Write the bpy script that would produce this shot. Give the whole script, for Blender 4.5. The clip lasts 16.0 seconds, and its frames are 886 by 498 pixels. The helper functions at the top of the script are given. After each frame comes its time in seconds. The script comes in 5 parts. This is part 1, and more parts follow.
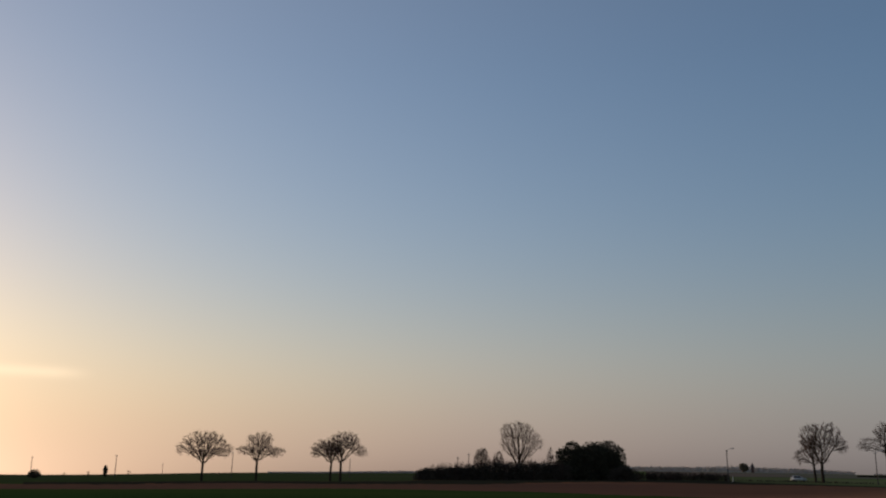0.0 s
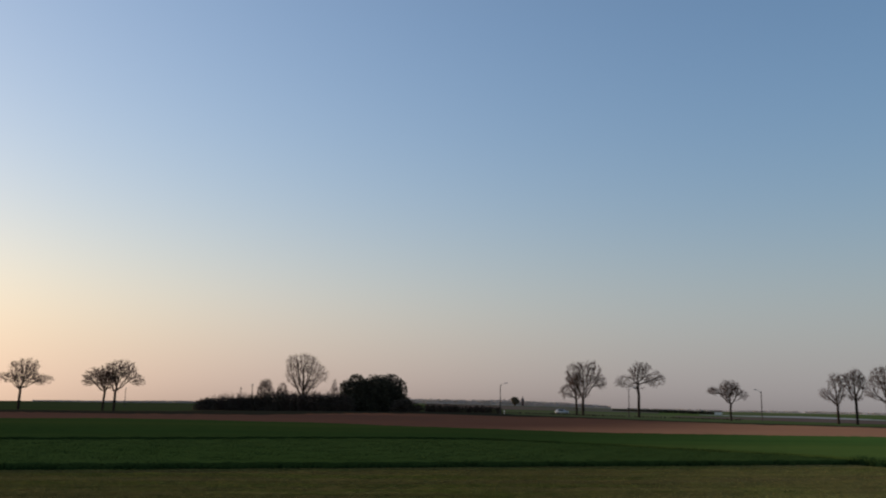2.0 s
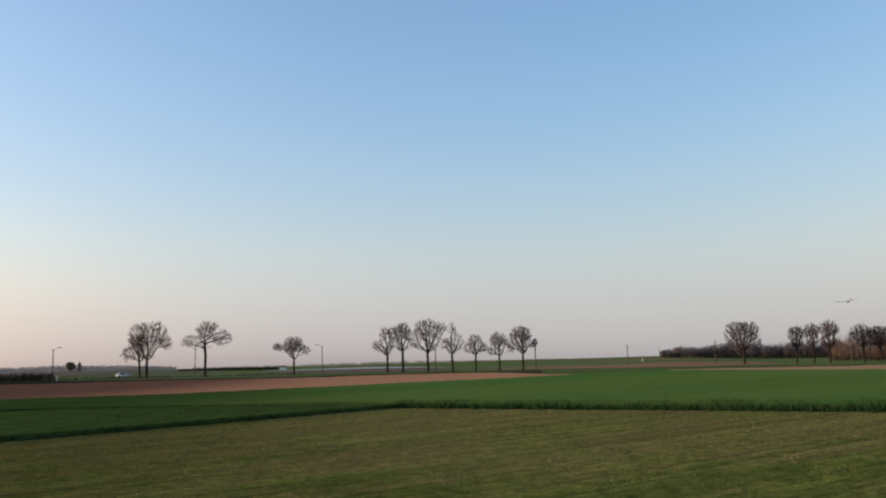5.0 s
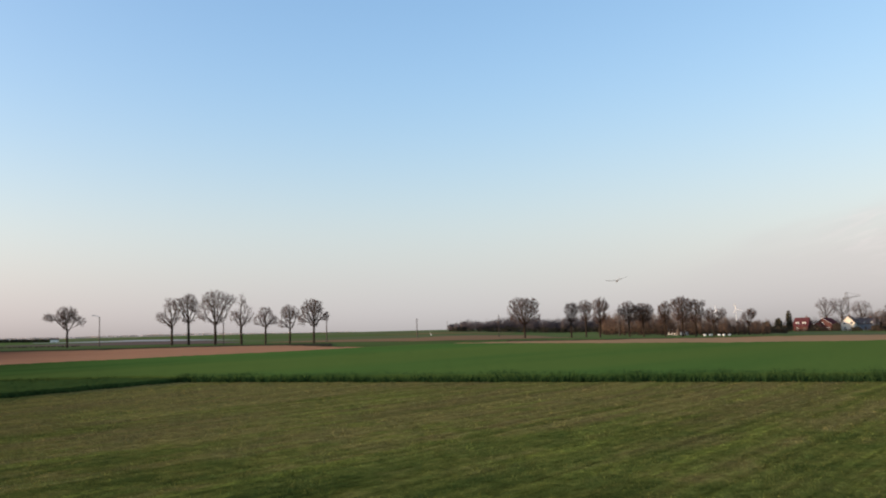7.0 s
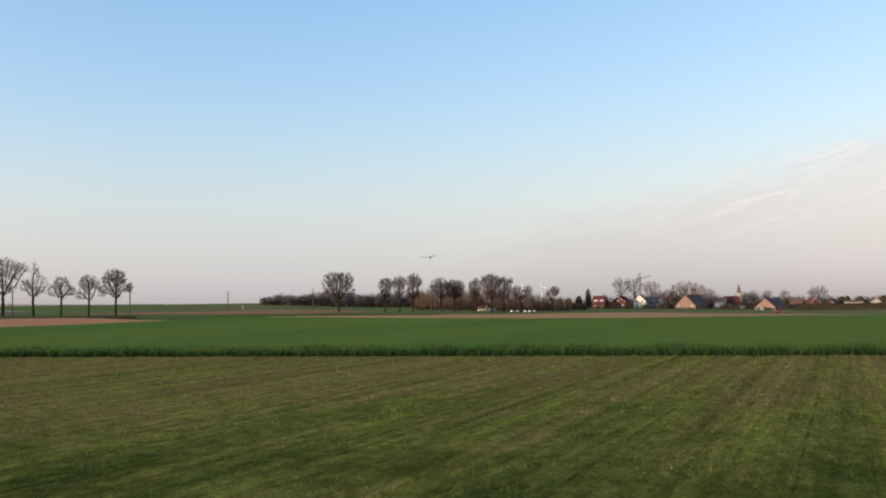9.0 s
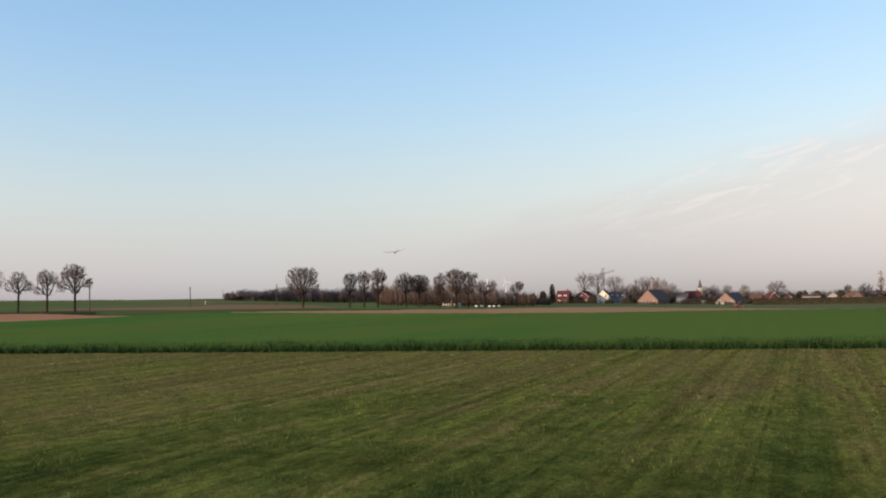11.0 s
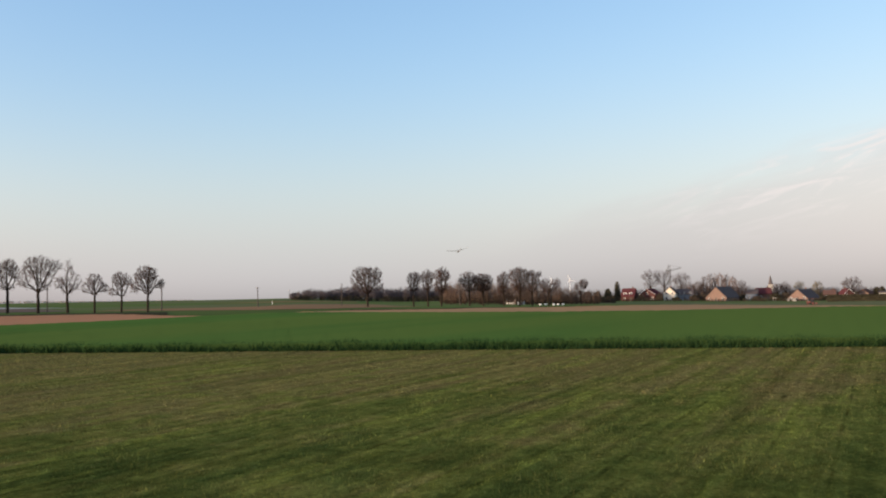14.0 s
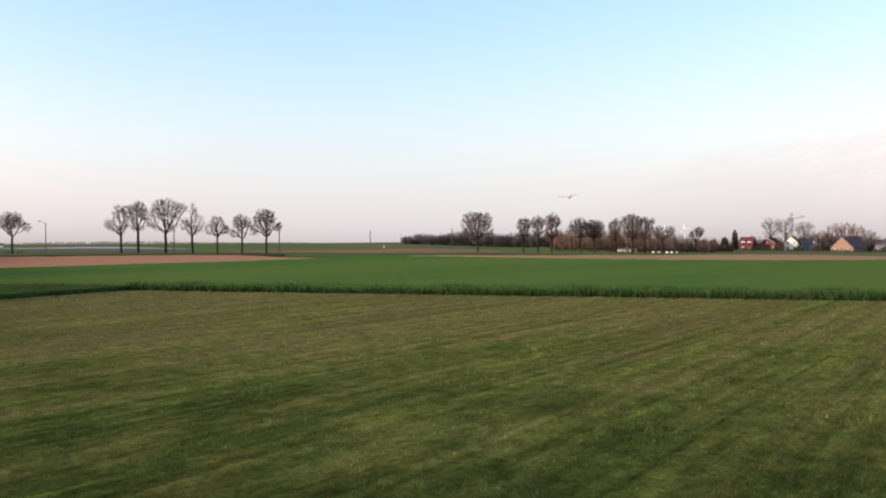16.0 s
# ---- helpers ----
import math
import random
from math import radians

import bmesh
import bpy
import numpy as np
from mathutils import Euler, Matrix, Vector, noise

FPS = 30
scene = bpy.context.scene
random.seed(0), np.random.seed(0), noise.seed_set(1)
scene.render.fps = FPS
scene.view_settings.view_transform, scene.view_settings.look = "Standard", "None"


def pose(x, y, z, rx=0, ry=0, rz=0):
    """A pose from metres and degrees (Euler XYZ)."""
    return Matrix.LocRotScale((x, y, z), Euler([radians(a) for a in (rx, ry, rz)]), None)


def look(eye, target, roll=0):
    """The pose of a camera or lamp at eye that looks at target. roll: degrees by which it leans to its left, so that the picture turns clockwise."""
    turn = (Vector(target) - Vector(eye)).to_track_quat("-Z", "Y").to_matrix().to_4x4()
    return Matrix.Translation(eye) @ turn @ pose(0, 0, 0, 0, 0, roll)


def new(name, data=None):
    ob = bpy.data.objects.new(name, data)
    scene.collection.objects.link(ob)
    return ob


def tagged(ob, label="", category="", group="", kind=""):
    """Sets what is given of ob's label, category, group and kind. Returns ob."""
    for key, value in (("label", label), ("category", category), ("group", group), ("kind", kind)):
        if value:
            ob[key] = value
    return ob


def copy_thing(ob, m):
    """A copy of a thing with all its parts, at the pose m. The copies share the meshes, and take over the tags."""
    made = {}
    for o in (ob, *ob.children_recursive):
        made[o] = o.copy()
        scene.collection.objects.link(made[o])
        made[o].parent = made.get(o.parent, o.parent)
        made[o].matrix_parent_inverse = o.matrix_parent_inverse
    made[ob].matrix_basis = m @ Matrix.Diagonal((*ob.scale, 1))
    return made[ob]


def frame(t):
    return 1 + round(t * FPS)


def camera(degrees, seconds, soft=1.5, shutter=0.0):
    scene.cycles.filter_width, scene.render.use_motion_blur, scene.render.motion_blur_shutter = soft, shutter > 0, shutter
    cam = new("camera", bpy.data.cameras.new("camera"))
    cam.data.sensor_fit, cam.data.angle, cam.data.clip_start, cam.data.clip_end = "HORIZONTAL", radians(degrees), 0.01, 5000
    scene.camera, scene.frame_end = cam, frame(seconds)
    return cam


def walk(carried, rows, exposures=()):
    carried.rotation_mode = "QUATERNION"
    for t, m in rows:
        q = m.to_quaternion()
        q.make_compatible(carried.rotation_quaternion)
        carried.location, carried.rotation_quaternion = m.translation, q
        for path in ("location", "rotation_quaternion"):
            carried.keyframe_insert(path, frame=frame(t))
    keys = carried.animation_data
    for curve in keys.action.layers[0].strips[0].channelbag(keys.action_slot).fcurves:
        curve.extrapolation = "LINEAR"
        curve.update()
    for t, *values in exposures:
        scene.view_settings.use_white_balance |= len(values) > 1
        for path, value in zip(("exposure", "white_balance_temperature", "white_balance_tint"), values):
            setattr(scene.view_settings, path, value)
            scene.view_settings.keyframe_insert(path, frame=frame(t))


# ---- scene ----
cam = camera(54.49, 16.0, soft=2.0, shutter=0.2)
EYE = 1.65
ARM = 0.3          # the camera swings on an outstretched arm
TURNS = [
    (0.0, 0.002, 14.700, 0.590),
    (0.5, 2.911, 13.288, 0.819),
    (1.0, 6.373, 12.173, 0.807),
    (1.5, 10.201, 11.487, 0.901),
    (2.0, 13.967, 10.536, 1.077),
    (2.5, 19.543, 9.947, 0.972),
    (3.0, 24.702, 8.996, 0.801),
    (3.5, 28.852, 8.445, 0.205),
    (4.0, 33.862, 8.598, -1.017),
    (6.5, 52.308, 5.562, -1.465),
    (7.0, 55.960, 5.398, -1.678),
    (7.5, 59.876, 4.780, -1.389),
    (8.0, 63.157, 4.379, -1.335),
    (8.5, 66.200, 4.031, -0.846),
    (9.0, 68.133, 3.429, -0.990),
    (9.5, 69.743, 3.073, -0.939),
    (12.0, 70.519, 3.059, -1.083),
    (12.5, 70.163, 3.099, -0.923),
    (13.0, 69.687, 3.197, -0.930),
    (13.5, 68.861, 3.323, -0.879),
    (14.0, 66.274, 3.062, -1.428),
    (14.5, 64.474, 2.214, -1.532),
    (15.0, 63.600, 1.251, -1.242),
    (15.5, 61.552, 0.216, -0.687),
    (16.0, 58.900, -0.439, -0.619),
]


def held(yaw, pitch, roll):
    a = radians(yaw)
    return pose(ARM * math.sin(a), ARM * math.cos(a), EYE) @ pose(0, 0, 0, 0, 0, -yaw) @ pose(0, 0, 0, 90 + pitch) @ pose(0, 0, 0, 0, 0, roll)


EXPOSURES = [(0.0, 0.61), (0.5, 0.71), (1.5, 1.00), (2.5, 1.30), (3.5, 1.57), (4.0, 1.70), (6.5, 1.96), (7.0, 2.04), (9.0, 2.08), (12.5, 1.99), (14.5, 2.08), (15.0, 2.20), (16.0, 2.42)]
TINT = {15.0: 11.5, 16.0: 15}     # the picture turns a little rosier as it brightens at the end, and a little bluer on the way from the sun
KELVIN = {1.5: 6430, 2.5: 6370, 3.5: 6370, 4.0: 6400}
walk(cam, [(t, held(a, p, r)) for t, a, p, r in TURNS], [(t, e, KELVIN.get(t, 6500), TINT.get(t, 10)) for t, e in EXPOSURES])

# ---- light: the last sun, low over the fields, and a clear evening sky ----
SUN_AZ, SUN_EL = -50.0, 5.5


def node_tree(owner):
    owner.use_nodes = True
    t = owner.node_tree
    t.nodes.clear()
    return t


def node(t, kind, ins=None, operation=None, use_clamp=None, data_type=None, blend_type=None, interpolation_type=None):
    n = t.nodes.new(kind)
    if data_type is not None:
        n.data_type = data_type
    if operation is not None:
        n.operation = operation
    if use_clamp is not None:
        n.use_clamp = use_clamp
    if blend_type is not None:
        n.blend_type = blend_type
    if interpolation_type is not None:
        n.interpolation_type = interpolation_type
    for k, v in (ins or {}).items():
        if hasattr(v, "is_output"):
            t.links.new(v, n.inputs[k])
        else:
            n.inputs[k].default_value = v
    return n


def ramp(t, fac, stops, interp="LINEAR"):
    n = node(t, "ShaderNodeValToRGB", {0: fac})
    n.color_ramp.interpolation = interp
    while len(n.color_ramp.elements) < len(stops):
        n.color_ramp.elements.new(0.5)
    for e, (p, c) in zip(n.color_ramp.elements, stops):
        e.position = p
        e.color = (*c, 1) if len(c) == 3 else c
    return n.outputs[0]


def maths(t, op, a, b=None, c=None, clamp=False):
    ins = {0: a}
    if b is not None:
        ins[1] = b
    if c is not None:
        ins[2] = c
    return node(t, "ShaderNodeMath", ins, operation=op, use_clamp=clamp).outputs[0]


def mixed(t, fac, a, b, mode="MIX"):
    n = node(t, "ShaderNodeMix", {0: fac, 6: a, 7: b}, data_type="RGBA", blend_type=mode)
    return n.outputs[2]


world = bpy.data.worlds.new("evening_sky")
scene.world = world
wt = node_tree(world)
sky = node(wt, "ShaderNodeTexSky")
sky.sky_type, sky.sun_disc = "NISHITA", False
sky.sun_elevation, sky.sun_rotation = radians(SUN_EL), radians(SUN_AZ)
sky.altitude, sky.air_density, sky.dust_density, sky.ozone_density = 50, 1.0, 0.5, 2.0
wdir = node(wt, "ShaderNodeTexCoord").outputs["Generated"]
wsep = node(wt, "ShaderNodeSeparateXYZ", {0: wdir})
# thin high cloud: a soft bank that climbs to the east, drawn out in wisps along its upper edge, and one streak near the sun
w_az = maths(wt, "DEGREES", maths(wt, "ARCTAN2", wsep.outputs[0], wsep.outputs[1]))
w_el = maths(wt, "DEGREES", maths(wt, "ARCSINE", wsep.outputs[2]))
over = maths(wt, "SUBTRACT", w_el, maths(wt, "MULTIPLY_ADD", w_az, 0.24, -13.4))


def smooth(value, a, b, lo=0.0, hi=1.0):
    return node(wt, "ShaderNodeMapRange", {0: value, 1: a, 2: b, 3: lo, 4: hi}, interpolation_type="SMOOTHSTEP").outputs[0]


w_co = node(wt, "ShaderNodeCombineXYZ", {0: maths(wt, "MULTIPLY", w_az, 0.13), 1: maths(wt, "MULTIPLY", over, 0.60), 2: 3.0}).outputs[0]
w_soft = node(wt, "ShaderNodeTexNoise", {"Vector": w_co, "Scale": 0.8, "Detail": 5.0, "Roughness": 0.5}).outputs[0]
w_fine = node(wt, "ShaderNodeTexNoise", {"Vector": w_co, "Scale": 1.7, "Detail": 7.0, "Roughness": 0.62, "Distortion": 1.1}).outputs[0]
ragged = maths(wt, "MULTIPLY_ADD", maths(wt, "SUBTRACT", w_soft, 0.5), 5.0, over)
in_east = maths(wt, "MULTIPLY", smooth(w_az, 64, 84), smooth(w_az, 150, 125))
bank = maths(wt, "MULTIPLY", smooth(ragged, 0.9, -1.8), in_east)
wisp = maths(wt, "MULTIPLY", smooth(w_fine, 0.47, 0.70), maths(wt, "MULTIPLY", smooth(over, 0.9, -0.4), smooth(over, -5.5, -1.0)))
wisp = maths(wt, "MULTIPLY", wisp, maths(wt, "MULTIPLY", smooth(w_az, 74, 92), smooth(w_az, 150, 125)))
streak = maths(wt, "MULTIPLY", maths(wt, "POWER", 2.718, maths(wt, "MULTIPLY", maths(wt, "POWER", maths(wt, "MULTIPLY", maths(wt, "SUBTRACT", w_el, 5.75), 3.0), 2.0), -1.0)), smooth(w_az, -21.5, -24.5))
# dusty air low down takes the yellow out of the sky and leaves it greyish rose, but not towards the sun
clear = mixed(wt, 1.0, sky.outputs[0], (1.125, 1.14, 1.19, 1), "MULTIPLY")
lum = node(wt, "ShaderNodeRGBToBW", {0: sky.outputs[0]}).outputs[0]
height = maths(wt, "ABSOLUTE", wsep.outputs[2])
sunward = node(wt, "ShaderNodeVectorMath", {0: wdir, 1: (math.sin(radians(SUN_AZ)), math.cos(radians(SUN_AZ)), 0.0)}, operation="DOT_PRODUCT").outputs["Value"]
dust = ramp(wt, maths(wt, "MULTIPLY_ADD", sunward, 0.5, 0.5), [(0.0, (0.740, 0.690, 0.690)), (0.35, (0.744, 0.688, 0.686)), (0.60, (0.775, 0.676, 0.660)), (0.80, (0.835, 0.668, 0.590)), (1.0, (0.890, 0.676, 0.470))])
dust = mixed(wt, 1.0, dust, (1.4286, 1.4286, 1.4286, 1), "MULTIPLY")
clear = mixed(wt, smooth(sunward, -0.35, 0.7), clear, mixed(wt, 1.0, clear, (1.15, 1.0, 0.96, 1), "MULTIPLY"))
rose = mixed(wt, 1.0, node(wt, "ShaderNodeCombineColor", {0: lum, 1: lum, 2: lum}).outputs[0], dust, "MULTIPLY")
low = maths(wt, "POWER", 2.718, maths(wt, "MULTIPLY", maths(wt, "POWER", maths(wt, "MULTIPLY", height, 5.7), 2.0), -1.0))
share = maths(wt, "MAXIMUM", maths(wt, "MULTIPLY", low, 0.93), smooth(height, 0.4, 0.9, 0.0, 0.4))
hazy = mixed(wt, share, clear, rose)
dim = maths(wt, "SUBTRACT", 1.0, maths(wt, "MULTIPLY", maths(wt, "POWER", 2.718, maths(wt, "MULTIPLY", height, -2.8)), 0.50))
dim = maths(wt, "MULTIPLY", dim, maths(wt, "MULTIPLY_ADD", maths(wt, "POWER", 2.718, maths(wt, "MULTIPLY", height, -20.0)), 0.48, 1.0))
away = maths(wt, "SUBTRACT", 1.04, maths(wt, "MULTIPLY", maths(wt, "SUBTRACT", 1.0, sunward), 0.18))
dim = maths(wt, "MULTIPLY", dim, away)
veil = maths(wt, "MULTIPLY", smooth(sunward, -0.6, 0.3, 0.0, 0.16), maths(wt, "POWER", 2.718, maths(wt, "MULTIPLY", height, -3.0)))
dim = maths(wt, "MULTIPLY", dim, maths(wt, "SUBTRACT", 1.0, veil))
opposite = smooth(maths(wt, "SUBTRACT", 1.0, sunward), 0.8, 1.75, 0.0, 0.34)
dim = maths(wt, "MULTIPLY", dim, maths(wt, "SUBTRACT", 1.0, maths(wt, "MULTIPLY", opposite, maths(wt, "POWER", 2.718, maths(wt, "MULTIPLY", height, -5.0)))))
dimmer = node(wt, "ShaderNodeCombineColor", {0: dim, 1: dim, 2: dim}).outputs[0]
# evening tone: a little brighter half way up and duller on the skyline, warmer towards the sun and opposite it
w_h = maths(wt, "MINIMUM", height, 0.45)
w_s2 = maths(wt, "MULTIPLY", sunward, sunward)
w_v = maths(wt, "POWER", 2.718, maths(wt, "MULTIPLY", maths(wt, "POWER", maths(wt, "MULTIPLY", height, 5.0), 2.0), -1.0))
w_u = maths(wt, "POWER", 2.718, maths(wt, "MULTIPLY", maths(wt, "POWER", maths(wt, "MULTIPLY", height, 12.0), 2.0), -1.0))


def stops(flat, sunny, high, high_sunny, mid, mid_sunny, skyline, skyline_sunny, axis):
    """Stops of a tone that changes with the height and the angle from the sun."""
    e = maths(wt, "MULTIPLY_ADD", sunward, sunny, flat)
    e = maths(wt, "ADD", e, maths(wt, "MULTIPLY", w_h, maths(wt, "MULTIPLY_ADD", sunward, high_sunny, high)))
    e = maths(wt, "ADD", e, maths(wt, "MULTIPLY", w_v, maths(wt, "MULTIPLY_ADD", sunward, mid_sunny, mid)))
    e = maths(wt, "ADD", e, maths(wt, "MULTIPLY", w_u, maths(wt, "MULTIPLY_ADD", sunward, skyline_sunny, skyline)))
    return maths(wt, "MULTIPLY_ADD", w_s2, axis, e)


t_lum = stops(0.231, -0.195, -0.666, 0.384, 0.032, 0.099, -0.56, -0.126, -0.102)
t_lum = maths(wt, "ADD", t_lum, maths(wt, "MULTIPLY", maths(wt, "POWER", 2.718, maths(wt, "MULTIPLY", height, -30.0)), smooth(sunward, 0.35, -0.35, 0.0, 0.5)))
t_red = stops(0.130, -0.021, -0.221, -0.001, -0.260, -0.001, 0.07, 0.086, 0.197)
t_blue = stops(-0.023, -0.016, 0.130, 0.02, 0.067, -0.023, 0.03, 0.007, -0.18)
tone = node(wt, "ShaderNodeCombineColor", {0: maths(wt, "POWER", 2.0, maths(wt, "ADD", t_lum, t_red)), 1: maths(wt, "POWER", 2.0, t_lum), 2: maths(wt, "POWER", 2.0, maths(wt, "ADD", t_lum, t_blue))}).outputs[0]
dimmer = mixed(wt, 1.0, dimmer, tone, "MULTIPLY")
hazy = mixed(wt, 1.0, hazy, dimmer, "MULTIPLY")
rose_dim = mixed(wt, 1.0, rose, dimmer, "MULTIPLY")
banked = mixed(wt, maths(wt, "MULTIPLY", bank, 0.48), hazy, mixed(wt, 1.0, rose_dim, (0.84, 0.845, 0.85, 1), "MULTIPLY"))
lit = mixed(wt, 1.0, rose_dim, (1.16, 1.145, 1.13, 1), "MULTIPLY")
cloudy = mixed(wt, maths(wt, "MULTIPLY", wisp, 0.62), banked, lit)
cloudy = mixed(wt, maths(wt, "MULTIPLY", streak, 0.16), cloudy, (8.0, 6.2, 4.2, 1))
bg = node(wt, "ShaderNodeBackground", {"Color": cloudy, "Strength": 0.15})
node(wt, "ShaderNodeOutputWorld", {0: bg.outputs[0]})

sun_data = bpy.data.lights.new("sun", "SUN")
sun_data.energy, sun_data.angle, sun_data.color = 1.3, radians(0.6), (1.0, 0.74, 0.52)
sun = new("sun", sun_data)
sa, se = radians(SUN_AZ), radians(SUN_EL)
sun.matrix_world = look((0, 0, 60), (-math.sin(sa) * math.cos(se), -math.cos(sa) * math.cos(se), 60 - math.sin(se)))


# ---- materials ----
def leaf_normal(t, share):
    """Leaves lit as a sward: their normals lean to the vertical."""
    n = node(t, "ShaderNodeNewGeometry").outputs["Normal"]
    n = node(t, "ShaderNodeVectorMath", {0: n, "Scale": 1 - share}, operation="SCALE").outputs[0]
    n = node(t, "ShaderNodeVectorMath", {0: n, 1: (0, 0, share)}, operation="ADD").outputs[0]
    return node(t, "ShaderNodeVectorMath", {0: n}, operation="NORMALIZE").outputs[0]


def surface(name, a, b, scale=1.0, rough=0.9, bump=0.3, fine=12.0, stretch=(1, 1, 1), c=None, big=0.06, metal=0.0,
            spread=0.5, island=0.0, bump_dist=0.02, turn=0.0, random_ob=0.0, leafy=0.0, west_shade=None):
    """Two colours blended by a noise of its own size and a finer grain; c comes in over wide patches."""
    m = bpy.data.materials.new(name)
    t = node_tree(m)
    co = node(t, "ShaderNodeTexCoord").outputs["Object"]
    mp = node(t, "ShaderNodeMapping", {"Vector": co, "Scale": stretch, "Rotation": (0, 0, radians(turn))}).outputs[0]
    n1 = node(t, "ShaderNodeTexNoise", {"Vector": mp, "Scale": scale, "Detail": 4.0, "Roughness": 0.6}).outputs[0]
    n2 = node(t, "ShaderNodeTexNoise", {"Vector": mp, "Scale": scale * fine, "Detail": 3.0, "Roughness": 0.7}).outputs[0]
    f = maths(t, "ADD", maths(t, "MULTIPLY", n1, 0.6), maths(t, "MULTIPLY", n2, 0.4))
    if island:
        g = node(t, "ShaderNodeNewGeometry").outputs["Random Per Island"]
        f = maths(t, "ADD", f, maths(t, "MULTIPLY", maths(t, "SUBTRACT", g, 0.5), island))
    if random_ob:
        g = node(t, "ShaderNodeObjectInfo").outputs["Random"]
        f = maths(t, "ADD", f, maths(t, "MULTIPLY", maths(t, "SUBTRACT", g, 0.5), random_ob))
    f = node(t, "ShaderNodeMapRange", {0: f, 1: 0.5 - spread / 2, 2: 0.5 + spread / 2, 3: 0.0, 4: 1.0}).outputs[0]
    col = mixed(t, f, (*a, 1), (*b, 1))
    if c:
        n3 = node(t, "ShaderNodeTexNoise", {"Vector": mp, "Scale": big, "Detail": 3.0}).outputs[0]
        f3 = node(t, "ShaderNodeMapRange", {0: n3, 1: 0.42, 2: 0.62, 3: 0.0, 4: 1.0}, interpolation_type="SMOOTHSTEP").outputs[0]
        col = mixed(t, f3, col, (*c, 1))
    # Darkens the colour westward, painting in shaded sides seen against the sun.
    if west_shade:
        x0, x1, west, slant = west_shade
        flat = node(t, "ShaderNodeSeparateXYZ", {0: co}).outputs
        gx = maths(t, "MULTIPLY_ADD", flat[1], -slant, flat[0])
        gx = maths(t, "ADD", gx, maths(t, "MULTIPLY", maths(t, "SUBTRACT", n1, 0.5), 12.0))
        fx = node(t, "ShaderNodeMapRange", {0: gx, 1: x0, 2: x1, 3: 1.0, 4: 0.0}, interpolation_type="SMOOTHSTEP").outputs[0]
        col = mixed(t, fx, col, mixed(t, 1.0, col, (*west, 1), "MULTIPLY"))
    bs = node(t, "ShaderNodeBsdfPrincipled", {"Base Color": col, "Roughness": rough, "Metallic": metal, "Specular IOR Level": 0.0 if rough > 0.7 else 0.4})
    if leafy:
        t.links.new(leaf_normal(t, leafy), bs.inputs["Normal"])
    elif bump:
        bp = node(t, "ShaderNodeBump", {"Height": n2, "Strength": bump, "Distance": bump_dist})
        t.links.new(bp.outputs[0], bs.inputs["Normal"])
    node(t, "ShaderNodeOutputMaterial", {0: bs.outputs[0]})
    return m


